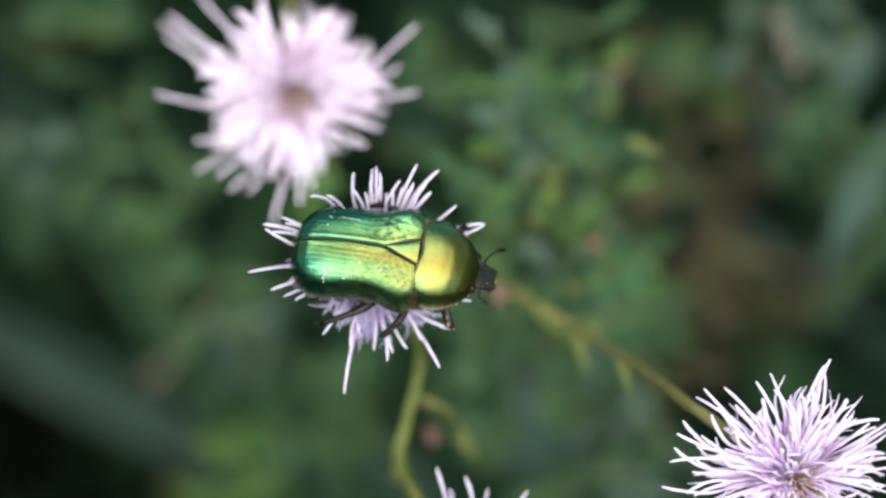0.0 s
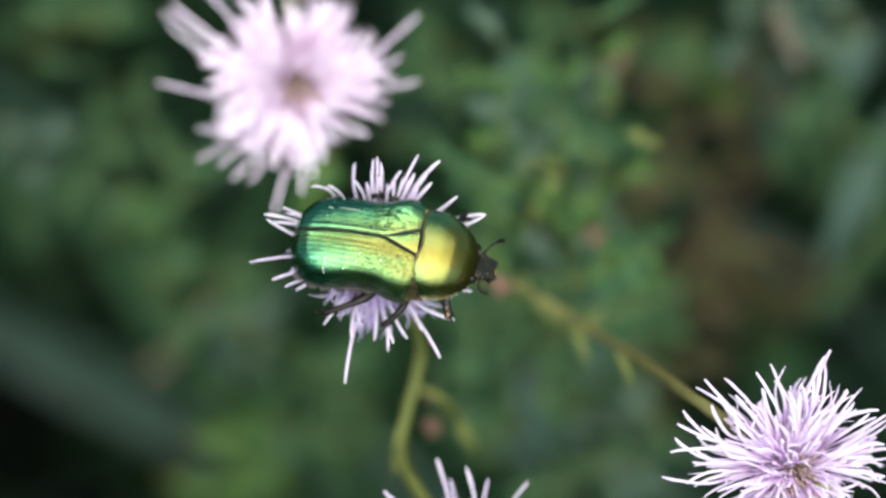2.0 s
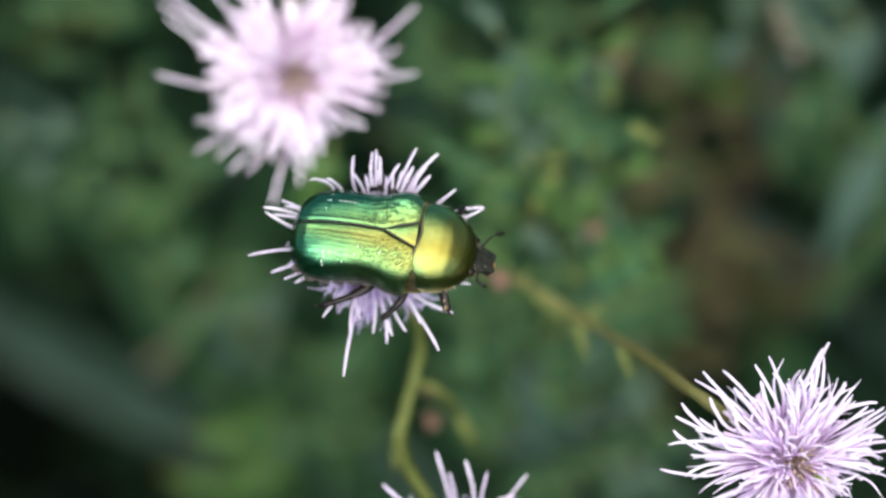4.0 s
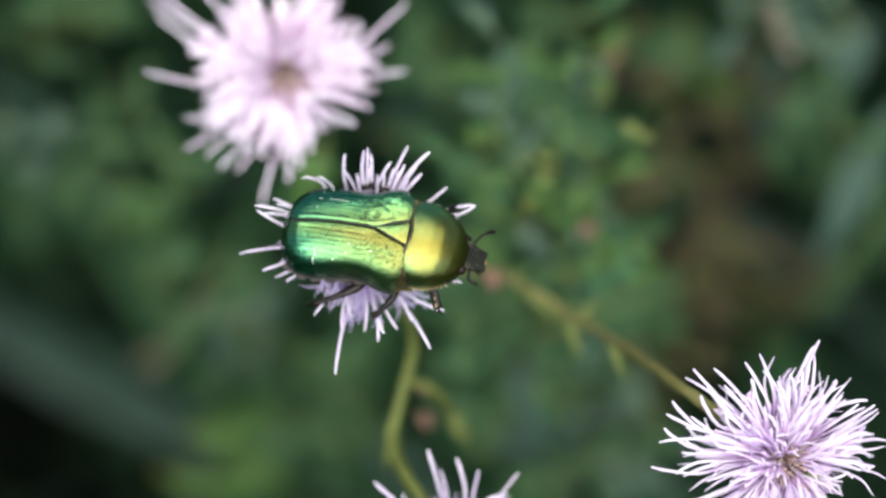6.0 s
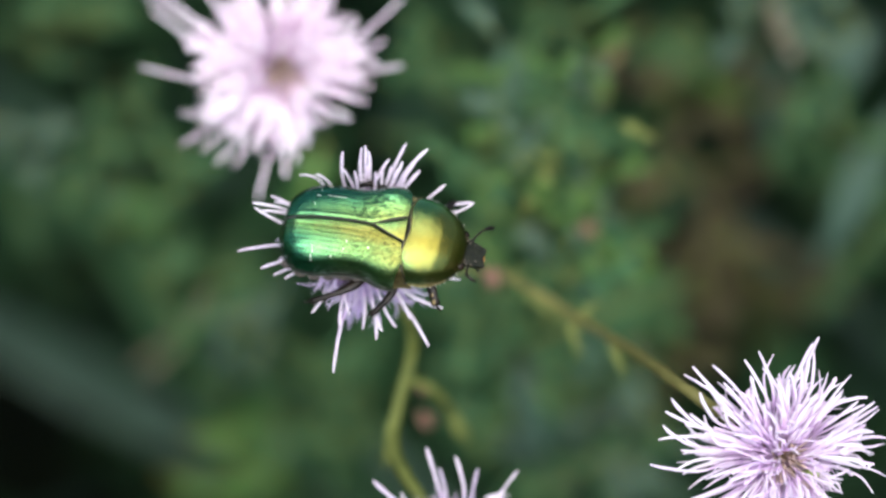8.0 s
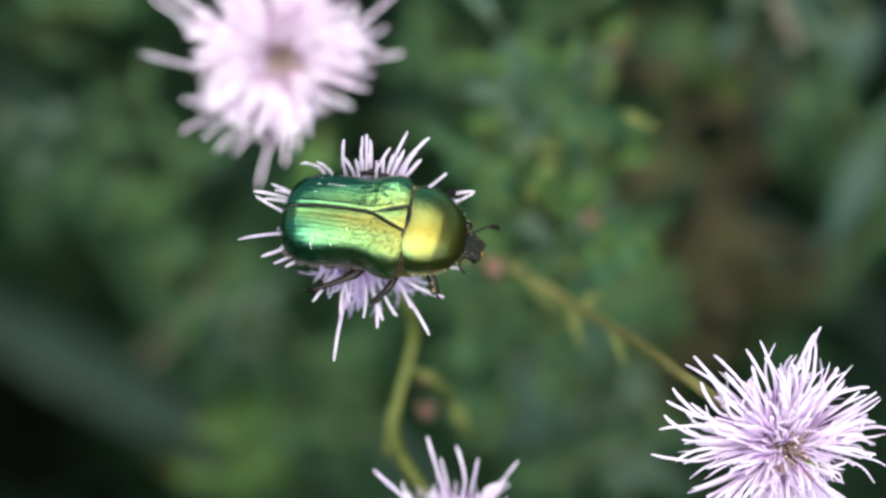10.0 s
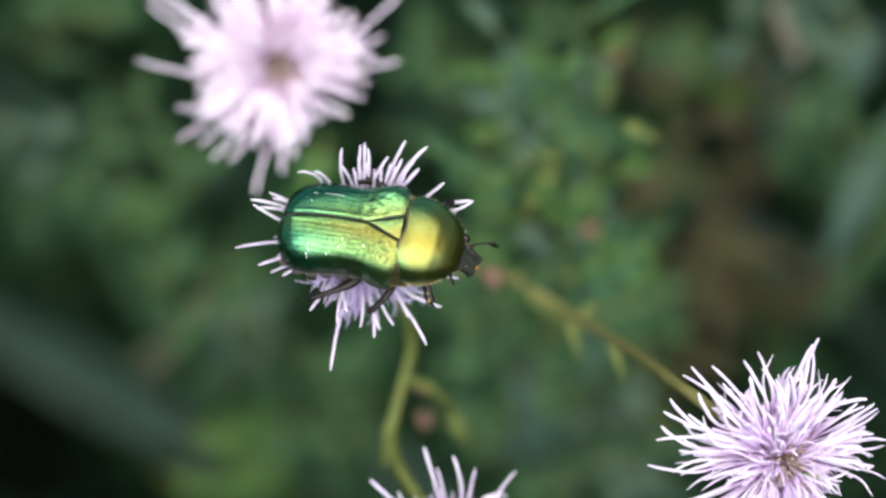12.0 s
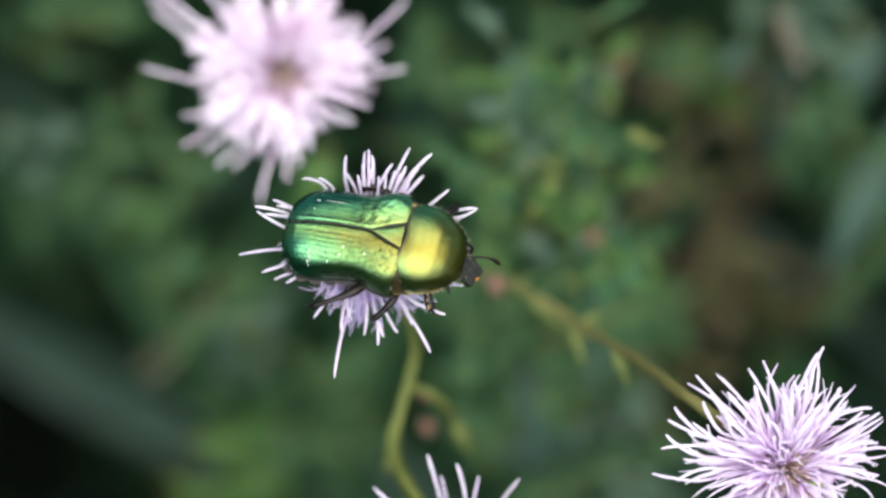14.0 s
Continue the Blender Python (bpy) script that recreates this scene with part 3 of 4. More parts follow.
def thistle_flower(label, u, v, d, axis, count, seed, tips, short=0.0, spread=100, reach=1.0, bare=(), tint="pale", heart=(0, 0), stout=1.0):
    """A head of florets about the place given, opening along axis. tips: ends of single lobes that stick out, in mm beside the centre.
    short: how far the florets in the middle are pressed down."""
    rnd = random.Random(seed)
    z = along(*axis)
    x = (RIGHT - z * RIGHT.dot(z)).normalized()
    turn = Matrix((x, z.cross(x), z)).transposed().to_4x4()
    flower = new("thistle_flower")
    flower.matrix_world = Matrix.Translation(spot(u, v, d)) @ turn
    tagged(flower, label, "thistle flower", "thistle flowers")
    involucre(flower, 3.4, 9.0)
    for k in range(count):
        c = 1 - (k + 0.5) / count * (1 - math.cos(radians(spread)))
        th = math.acos(c) * rnd.uniform(0.86, 1.1)
        ph = k * 2.39996 + rnd.uniform(-0.6, 0.6)
        way = Vector((math.sin(th) * math.cos(ph), math.sin(th) * math.sin(ph), math.cos(th)))
        if th > 0.7 and any(way.dot(Vector(b).normalized()) > limit for b, limit in bare):
            continue
        if th < (0.42 if tint == "pink" else 0.3) and not short:
            continue
        f = new("floret", FLORETS[tint][rnd.randrange(9)])
        f.parent = flower
        s = reach * rnd.uniform(0.7, 1.1) * (1 - short * max(0.0, math.cos(th)) ** 0.7)
        f.matrix_local = (Matrix.Translation(way * 0.0009 + Vector((0, 0, -0.0012)))
                          @ way.to_track_quat("Z", "Y").to_matrix().to_4x4() @ pose(0, 0, 0, 0, 0, rnd.uniform(0, 360)) @ Matrix.Scale(s, 4))
    fill = int(count * (1.0 if short else 0.6))
    for k in range(fill):                                # shorter lilac florets fill the gaps between the long ones
        th = math.acos(1 - (k + 0.3) / fill * (1 - math.cos(radians(spread * 0.98)))) * rnd.uniform(0.95, 1.05)
        ph = k * 2.39996 + 0.9
        way = Vector((math.sin(th) * math.cos(ph), math.sin(th) * math.sin(ph), math.cos(th)))
        if th < 0.5 or any(way.dot(Vector(b).normalized()) > limit for b, limit in bare):
            continue
        f = new("floret", SHORT[tint][rnd.randrange(5)])
        f.parent = flower
        f.matrix_local = (Matrix.Translation(Vector((0, 0, -0.0015))) @ way.to_track_quat("Z", "Y").to_matrix().to_4x4()
                          @ pose(0, 0, 0, 0, 0, rnd.uniform(0, 360)) @ Matrix.Scale(reach * rnd.uniform(0.62, 0.82) * (1 - short * max(0.0, math.cos(th)) ** 0.7), 4))
    if not short:                                        # young, shorter florets in the middle
        for k in range(11):
            th, ph = radians(34) * math.sqrt((k + 0.5) / 11), k * 2.39996 + 1.1
            way = Vector((math.sin(th) * math.cos(ph), math.sin(th) * math.sin(ph), math.cos(th)))
            f = new("floret", YOUNG[rnd.randrange(4)])
            f.parent = flower
            f.matrix_local = (Matrix.Translation(Vector((0, 0, -0.0016))) @ way.to_track_quat("Z", "Y").to_matrix().to_4x4()
                              @ pose(0, 0, 0, 0, 0, rnd.uniform(0, 360)) @ Matrix.Scale(rnd.uniform(0.5, 0.72) * reach, 4))
    back = turn.to_3x3().inverted() @ TILT.to_3x3()
    for tx, ty, tz, *bent in tips:
        tip = back @ Vector((tx, ty, tz))
        low = back @ Vector((tx * 0.35 + heart[0], ty * 0.35 + heart[1], min(tz, 0) - 1.0))
        bow = Vector((rnd.uniform(-0.9, 0.9), rnd.uniform(-0.9, 0.9), rnd.uniform(0.0, 0.9)))
        if tint == "pink":
            bow *= 0.4
        if bent:
            bow = back @ Vector((bent[0], bent[1], 0.3))
        bm = bmesh.new()
        tube(bm, [low, low.lerp(tip, 0.5) + bow, low.lerp(tip, 0.85) + bow * 0.5, tip], [r * stout for r in (0.13, 0.17, 0.17, rnd.uniform(0.13, 0.2), 0.09)], 12, 6, 0.65)
        for f in bm.faces:
            if (f.calc_center_median() - low).length < (tip - low).length * 0.4:
                f.material_index = 1
        part("lobe", bm, TINTS["pink" if tint == "pink" else "pale"], flower)
    return flower


TIPS_MID = [(-5.1, 6.2, 0.3, 1.3), (-3.7, 6.3, 0.2, 0.9), (-1.3, 8.3, -0.5, 0.3), (-1.5, 6.9, 0.6, 0.3), (0.3, 8.6, -0.1, 0), (0.65, 8.8, 0.1, 0), (0.95, 8.3, 0.3, 0), (2.7, 7.6, -0.5, 0.1), (2.1, 6.8, 0.4, 0), (3.4, 6.8, 0.2, 0), (4.2, 9.0, -0.1, 0.1),
            (6.1, 8.5, -0.4, 0.3), (5.4, 6.6, -0.2, 0), (7.6, 5.4, 0.2, 0), (10.1, 3.8, 0.2, 0.7), (8.9, 3.1, 0, 0.3), (10.0, 3.7, 0, -0.3), (-9.2, 3.8, 0.2, 0.5), (-9.0, 3.4, 0, -0.5), (-8.4, 3.1, 0, 0.6), (-7.3, 3.9, 0.2, 0.5),
            (-7.6, 4.4, 0, 0.3), (-10.5, -0.4, 0.2, 0.4), (-8.5, -1.9, 0, 0.25), (-6.4, -2.8, 0, 0.2), (-4.0, -5.8, 0.2, 0.2), (-2.15, -10.95, -0.2, 0), (1.6, -8.1, 0.3, 0), (2.1, -7.4, -0.2, 0), (6.15, -8.7, 0.25, 0.1), (7.4, -5.4), (8.9, -2.9), (-0.7, -6.0), (3.3, -7.0),
            (0.1, 7.5, 0.2, 0.1), (1.0, 7.3, -0.2, 0.1), (1.5, 6.5, 0.3, 0), (2.9, 7.0, 0.2, 0), (3.9, 7.4, 0.1, 0), (5.0, 7.3, -0.2, 0), (-0.3, 6.6, 0.2, 0),
            (4.2, 6.2, 0.3, 0), (-7.4, -2.5, 0.1, 0.2), (0.4, -7.2, 0.3, 0), (-1.6, -6.9, -0.3, 0.1), (4.5, -6.3, 0.4, 0.1)]
TIPS_EAST = [(3.4, 7.5), (2.9, 7.0), (-1.7, 6.3), (-2.9, 5.6), (-5.6, 5.1), (-7.3, 5.0), (-8.0, 4.3), (-9.1, 2.3), (-9.6, 1.2), (-9.8, 0.0), (-10.2, -1.2), (-10.9, -3.3), (1.9, 5.1),
             (0.9, 4.6), (-0.2, 4.0), (5.3, 2.9), (7.5, 2.4), (8.1, 2.0), (8.0, -0.5), (7.0, -1.7), (6.2, -4.2)]
TIPS_NORTH = [(-10.2, -0.3), (-9.9, 4.9), (-9.4, 3.9), (-9.2, 5.6), (-6.9, 6.9), (9.4, 4.8), (9.4, -0.2), (8.1, 1.7), (-7.2, -6.2), (-7.2, -3.8), (-3.3, -7.8), (-1.4, -10.2), (-5.6, -6.6), (-4.6, -7.6), (0.6, -8.6), (1.5, -7.5), (6.7, -3.0), (5.5, -4.2)]
TIPS_SOUTH = [(-2.4, 6.9), (0.2, 6.1), (2.2, 5.0), (5.8, 4.8), (-7.2, 3.9), (-1.2, 5.0)]

thistle_flower("lilac thistle head with a beetle sitting on it", -6.3, -1.6, 221.5, (0.05, -0.05, 1), 84, 3, [(q[0], q[1], 2.5) + tuple(q[2:]) for q in TIPS_MID], 0.5, 105, 0.78, (((0, 1, 0), 0.3), ((-0.9, -0.4, 0), 0.93)), "shaded")
thistle_flower("pale lilac thistle head, fully open, on a long side twig", 30.4, -19.9, 216.0, (0.15, -0.1, 1), 66, 5, [(x - 0.95, y + 3.05, 3.0) for x, y in TIPS_EAST] + [(x * 0.86 - 0.5 - 0.05 * y, y * 0.86 + 2.6 + 0.06 * x, 2.6) for x, y in TIPS_EAST], 0.0, 100, 0.8, (((0.97, -0.25, 0), 0.93),))
thistle_flower("tall pale pink thistle head, fully open, above the others", -12.7, 13.3, 191.0, (0.12, -0.40, 1), 102, 8, [(x - 0.1, y + 0.2, 3.0) for x, y in TIPS_NORTH], 0.0, 104, 0.67, (((0.8, -0.6, 0), 0.93),), "pink", (0.3, -0.9), 0.8)
thistle_flower("lilac thistle head low on a bent green stem", 2.2, -28.2, 229.0, (0.0, 0.2, 1), 44, 11, [(x - 0.5, y + 3.3, 3.0) for x, y in TIPS_SOUTH], 0.0, 100, 0.76)

# a tiny insect half hidden in the eastern head
aphid = new("aphid")
aphid.matrix_world = Matrix.Translation(spot(32.7, -21.2, 215)) @ TILT
tagged(aphid, "tiny pale green aphid among the thistle florets", "aphid")
bm = bmesh.new()
blob(bm, (0, 0, 0), (0.75, 0.5, 0.45), 14, 10)
part("body", bm, APHID, aphid)
bm = bmesh.new()
blob(bm, (-0.75, 0.05, 0.02), (0.28, 0.26, 0.24), 10, 8)
part("head", bm, APHID, aphid)
for k in range(6):
    bm = bmesh.new()
    side, x = (1 if k % 2 else -1), -0.35 + 0.3 * (k // 2)
    tube(bm, [(x, 0.35 * side, -0.1), (x - 0.1, 0.75 * side, 0.05), (x - 0.15, 1.0 * side, -0.4)], [0.06, 0.05, 0.03], 6, 5)
    part("leg", bm, APHID, aphid)

# ---- the thistle's stems, twigs, buds and small leaves ----
PLANT_AT = spot(-3.5, -6, 240)
plant = new("thistle_plant")
plant.matrix_world = Matrix.Translation(PLANT_AT)
tagged(plant, "branching yellow green thistle plant with withered buds", "thistle plant")


def stem(name, label, points, radii, mat=STEM):
    """A rounded, ribbed stem through places given as u, v, d."""
    bm = bmesh.new()
    tube(bm, [(spot(*p) - PLANT_AT) * 1000 for p in points], radii, 8 * len(points), 9)
    for v in bm.verts:
        v.co += Vector((noise.noise(v.co * 0.8), noise.noise(v.co * 0.8 + Vector((9, 0, 0))), 0)) * 0.14
    return part(name, bm, mat, plant, label)


stem("stem", "stem bent at a node", [(-5.5, -3, 229), (-3.1, -6, 238), (-1.9, -9.5, 247), (-3.0, -14.5, 248), (-3.75, -18.0, 247), (-2.35, -21.2, 241), (0.8, -25.5, 236)], [0.5, 0.5, 0.52, 0.54, 0.74, 0.58, 0.6])
stem("twig", "long side twig that bears a flower", [(-4.5, -4, 252), (0, -3.2, 260), (4.2, -3.2, 260), (8.5, -5, 258), (12, -7.2, 255), (17, -10.3, 240), (22.3, -14.2, 222), (28.6, -18.4, 227)],
     [0.28, 0.28, 0.3, 0.36, 0.45, 0.5, 0.56, 0.6], TWIG)
stem("twig", "thin side twig with withered buds", [(-2.6, -12.5, 250), (0.3, -14, 254), (2.8, -17.5, 268)], [0.4, 0.5, 0.25])
stem("twig", "stalk of the tall flower", [(-13, 14.2, 199), (-13, 16, 240), (-13, 30, 320), (-12, 42, 560), (-10, 55, 840)], [0.6, 0.6, 0.8, 1.2, 1.6])
stem("root_stem", "lower stem", [(0.6, -25.5, 236), (-1.5, -38, 300), (-2, -60, 480), (-2, -90, 705)], [0.8, 1.2, 1.6, 2.0])


def bud(label, u, v, d, size, mat=BUD):
    """A small withered bud: an egg of overlapping scales."""
    at = (spot(u, v, d) - PLANT_AT) * 1000
    bm = bmesh.new()
    blob(bm, at, (size * 0.7, size, size * 0.7), 12, 8)
    core = part("bud", bm, mat, plant, label)
    for k in range(10):
        a = k * 2.4
        bm = bmesh.new()
        m = (Matrix.Translation(at + Vector((math.cos(a) * size * 0.5, -size * 0.6 + k * 0.09 * size, math.sin(a) * size * 0.5)))
             @ Vector((math.cos(a) * 0.35, 1, math.sin(a) * 0.35)).to_track_quat("X", "Z").to_matrix().to_4x4())
        leaf_into(bm, m, size * 1.1, size * 0.6, 0.2, 0, 0.2, k, 5)
        part("scale", bm, mat, core)


for u, v, d, s in ((29.5, 17.6, 300, 1.3), (28.8, 19.4, 303, 1.2), (30.3, 15.8, 302, 1.1)):
    bud("pale tan seed head", u, v, d, s, SEED_HEAD)
for u, v, d, s in ((4.9, -4.0, 255, 1.1), (-0.9, -16.2, 262, 1.0), (-1.1, -13.4, 259, 0.8), (13, 0.3, 272, 0.9)):
    bud("pinkish brown withered bud", u, v, d, s)
for k, (u, v, d, long, wide, turn) in enumerate(((11.6, -7.2, 256, 5.0, 1.1, -80), (15.2, -9.2, 246, 4.6, 0.9, -74), (12.3, -7.0, 256, 2.4, 0.9, 30), (8, -5, 260, 5, 1.1, -45), (6.5, -4.3, 261, 2.4, 0.8, 50),
                                                 (1.5, -15.5, 260, 4, 1.3, -70), (-4.1, -18.6, 247, 2.4, 0.6, -95))):
    bm = bmesh.new()
    leaf_into(bm, Matrix.Translation((spot(u, v, d) - PLANT_AT) * 1000) @ facing(turn, 20), long, wide * 1.3, 0.4, 0, 0.25, k + 50, tip=2)
    part("bract_leaf", bm, STEM, plant)

# a dry stalk that stands among the leaves
bm = bmesh.new()
at = spot(12.6, 9.5, 302)
tube(bm, [(spot(*p) - at) * 1000 for p in ((14.8, 15.4, 292), (14.2, 12.2, 293), (12.2, 9.0, 296), (9.6, 6.2, 306), (8, -8, 420), (8, -6, 700))], [0.25, 0.42, 0.36, 0.3, 0.5, 0.6], 30, 8)
stalk = new("dry_stalk", mesh_of("dry_stalk", bm, BUD))
stalk.matrix_world = Matrix.Translation(at)
tagged(stalk, "withered brown stalk with straw coloured husks among the leaves", "stalk")
for k in range(12):
    bm = bmesh.new()
    leaf_into(bm, Matrix.Translation((spot(14.8 - 0.006 * k * k - 0.08 * k, 15.3 - 0.42 * k, 292) - at) * 1000) @ facing(rnd.uniform(40, 140), rnd.uniform(-60, 60)), 2.6, 0.8, 0.3, 0, 0.3, k, 5)
    part("husk", bm, DRY, stalk)


# ---- the beetle: x towards its head, y to its left side, z up from the edge of its wing cases ----
beetle = new("beetle")
tagged(beetle, "shiny green and gold rose chafer beetle on a thistle head", "beetle")
half_width = smooth_curve([0.3, -0.4, -1.2, -2.2, -3.2, -4.2, -5.2, -6.4, -7.8, -9.2, -10.2, -10.75, -11.15], [4.2, 4.5, 4.66, 4.45, 4.02, 3.83, 3.87, 4.05, 4.18, 3.9, 3.22, 2.4, 1.4], 0.025)
ridge = smooth_curve([0.3, -1.0, -3.0, -5.5, -8.0, -9.6, -10.5, -11.15], [3.3, 3.42, 3.55, 3.65, 3.57, 3.36, 2.8, 0.7], 0.025)
boxy = smooth_curve([0.3, -3, -5, -7, -9, -10.4, -11.2], [5.6, 5.6, 5.0, 3.8, 3.0, 2.6, 2.3], 0.05)
fall = smooth_curve([0.3, -3, -5, -7, -9, -10.4, -11.2], [0.5, 0.5, 0.52, 0.6, 0.66, 0.68, 0.7], 0.05)
square = smooth_curve([0.3, -2, -5, -8, -10, -11.2], [12.0, 14.0, 18.0, 18.0, 12.0, 6.0], 0.05)
sway = smooth_curve([0.3, -6.0, -8.0, -9.5, -11.2], [0.0, 0.0, -0.08, -0.22, -0.3], 0.06)        # the tail hangs a little to one side


def shell_height(x, y):
    """The height of the wing cases over the place x, y, before the tail's sway."""
    g = min(1, abs(y / half_width(x)))
    if y > 0:
        return ridge(x) * max(0.0, 1 - g ** boxy(x)) ** fall(x)
    return ridge(x) * (1 - 0.3 * g ** 3) * max(0.0, 1 - g ** square(x)) ** 0.5            # this flank is shaped flatter so that its highlight spreads lower


def wing_case(side):
    nu, nv = 54, 32

    def fn(i, j):
        s = i / (nu - 1)
        v = min(1.0, j / (nv - 5))
        under = max(0, j - (nv - 5))
        v = 1 - (1 - v) ** 1.35
        front = 0.02 - 0.62 * max(0.0, (v - 0.45) / 0.55) ** 1.8 - 0.5 * max(0.0, (0.3 - v) / 0.3) ** 2 * 0.3
        x = front - (11.13 + front) * (1 - (1 - s) ** 1.25)
        inner = 1.14 * max(0, (x + 2.95) / 2.95) ** 0.9 + 0.035
        a = half_width(x)
        y = inner + (a - inner) * v
        z = shell_height(x, y * side)
        z -= 0.20 * math.exp(-((y - inner) / 0.08) ** 2)                                  # the seam
        if x < -3.2:
            z += 0.10 * math.exp(-((y - 0.30) / 0.14) ** 2)                               # the ridge beside it
        z += 0.14 * math.exp(-((x + 1.5) / 0.9) ** 2 - ((y - 3.3) / 0.8) ** 2)            # shoulder
        z += 0.16 * math.exp(-((x + 8.9) / 0.7) ** 2 - ((y - 2.5) / 0.7) ** 2)            # hump near the tail
        z -= 0.06 * math.exp(-((x + 4.8) / 1.7) ** 2 - ((y - 1.6) / 0.75) ** 2)           # shallow dent
        z -= 0.10 * math.exp(-((x - front) / 0.10) ** 2)                                  # the front edge turns down
        if under:
            y -= 0.2 * under
            z -= 0.07 * under
        return (x, y * side + sway(x), z)
    bm = bmesh.new()
    grid(bm, nu, nv, fn)
    if side > 0:
        bmesh.ops.reverse_faces(bm, faces=bm.faces)
    return bm


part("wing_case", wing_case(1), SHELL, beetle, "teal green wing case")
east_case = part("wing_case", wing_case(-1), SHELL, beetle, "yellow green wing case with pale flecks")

# scutellum, a small pointed shield between the wing cases
bm = bmesh.new()
grid(bm, 12, 9, lambda i, j: (-0.1 - 2.8 * i / 11, 1.07 * (1 - i / 11.3) ** 0.95 * (j - 4) / 4, ridge(-2.8 * i / 11) + 0.02 - 0.10 * abs((j - 4) / 4) ** 4 - 0.02 * i / 11))
part("scutellum", bm, SHELL_GOLD, beetle, "golden triangular shield")

neck_width = smooth_curve([-0.2, 0.4, 1.0, 1.9, 2.8, 3.6, 4.3, 4.8, 5.1], [3.75, 3.9, 3.97, 3.9, 3.6, 3.12, 2.45, 1.75, 1.0], 0.05)
neck_ridge = smooth_curve([-0.2, 1.0, 2.0, 3.0, 4.0, 4.6, 5.1], [3.45, 3.43, 3.3, 3.03, 2.42, 1.7, 0.7], 0.06)
neck_rim = smooth_curve([-0.2, 1.0, 2.5, 4.0, 5.1], [0.72, 0.62, 0.5, 0.38, 0.25], 0.1)
NECK_TURN = pose(0, 0, 0, 0, 0, -3.5)                    # the neck shield is turned a little against the wing cases


def neck_back(y):
    """Where the hind edge of the neck shield lies at y: hollowed over the scutellum, drawn forward at the corners."""
    return 0.03 + 0.20 * math.exp(-(y / 1.1) ** 2) - 0.10 * math.exp(-((abs(y) - 2.1) / 0.9) ** 2) + 0.6 * max(0.0, (abs(y) - 2.3) / 1.6) ** 1.7


def neck_height(x, y):
    g = min(1.0, abs(y) / neck_width(x))
    return neck_rim(x) + (neck_ridge(x + 0.9 * g * g * (1 - x / 5.2)) - neck_rim(x)) * (1 - 0.42 * g ** 2.6) * max(0.0, 1 - g ** 13) ** 0.5


def pronotum():
    nu, nv = 40, 53

    def fn(i, j):
        s = min(1.0, max(0.0, (i - 2) / (nu - 5)))
        c = (j - nv // 2) / (nv // 2 - 2)
        side = max(-1.0, min(1.0, c))
        over = max(0.0, abs(c) - 1) * (nv // 2 - 2)
        g = math.copysign(1 - (1 - abs(side)) ** 1.25, side)
        back = neck_back(3.9 * g)
        x = back + (5.08 - back) * s ** 0.92
        w = neck_width(x)
        y = w * g
        z = neck_height(x, y)
        edge = (1 - abs(g)) * w
        z += 0.10 * math.exp(-(edge / 0.09) ** 2) - 0.12 * math.exp(-((edge - 0.22) / 0.12) ** 2)      # a raised rim behind a groove
        if i < 2:
            z -= 0.16 * (2 - i)
            x += 0.03 * (2 - i)
        if i > nu - 3:
            z -= 0.14 * (i - nu + 3)
            x -= 0.06 * (i - nu + 3)
        y -= math.copysign(0.15 * over, side)
        z -= 0.18 * over
        return NECK_TURN @ Vector((x, y, z))
    bm = bmesh.new()
    grid(bm, nu, nv, fn)
    bmesh.ops.reverse_faces(bm, faces=bm.faces)
    return bm


neck_shield = part("pronotum", pronotum(), SHELL_GOLD, beetle, "smooth golden neck shield")
for side in (1, -1):                                     # side plate between neck shield and wing case
    bm = bmesh.new()

    def plate(i, j):
        s, c = i / 9, j / 7
        x = -0.62 + 1.45 * s
        y = 3.15 + (1.1 - 0.4 * s) * c ** 0.8
        z = 2.35 - 2.4 * c ** 1.6 - 0.5 * s - 0.22 * (2 * s - 1) ** 4
        return (x, y * side, z)
    grid(bm, 10, 8, plate)
    if side > 0:
        bmesh.ops.reverse_faces(bm, faces=bm.faces)
    bmesh.ops.solidify(bm, geom=bm.faces[:], thickness=0.12)
    part("side_plate", bm, COPPER, beetle, "coppery side plate")

# dark seams in the grooves and along the edges of the covers
def shell_point(x, y, lift=0.0):
    return (x, y + sway(x), shell_height(x, y) + lift)


def neck_point(x, y, lift=0.0):
    return NECK_TURN @ Vector((x, y, neck_height(x, y) + lift))


def seam(points, r, n, label="", mat=None, parent=None):
    bm = bmesh.new()
    tube(bm, points, [r * 0.7, r, r, r * 0.6], n, 6)
    part("seam", bm, mat or SEAM, parent or beetle, label)


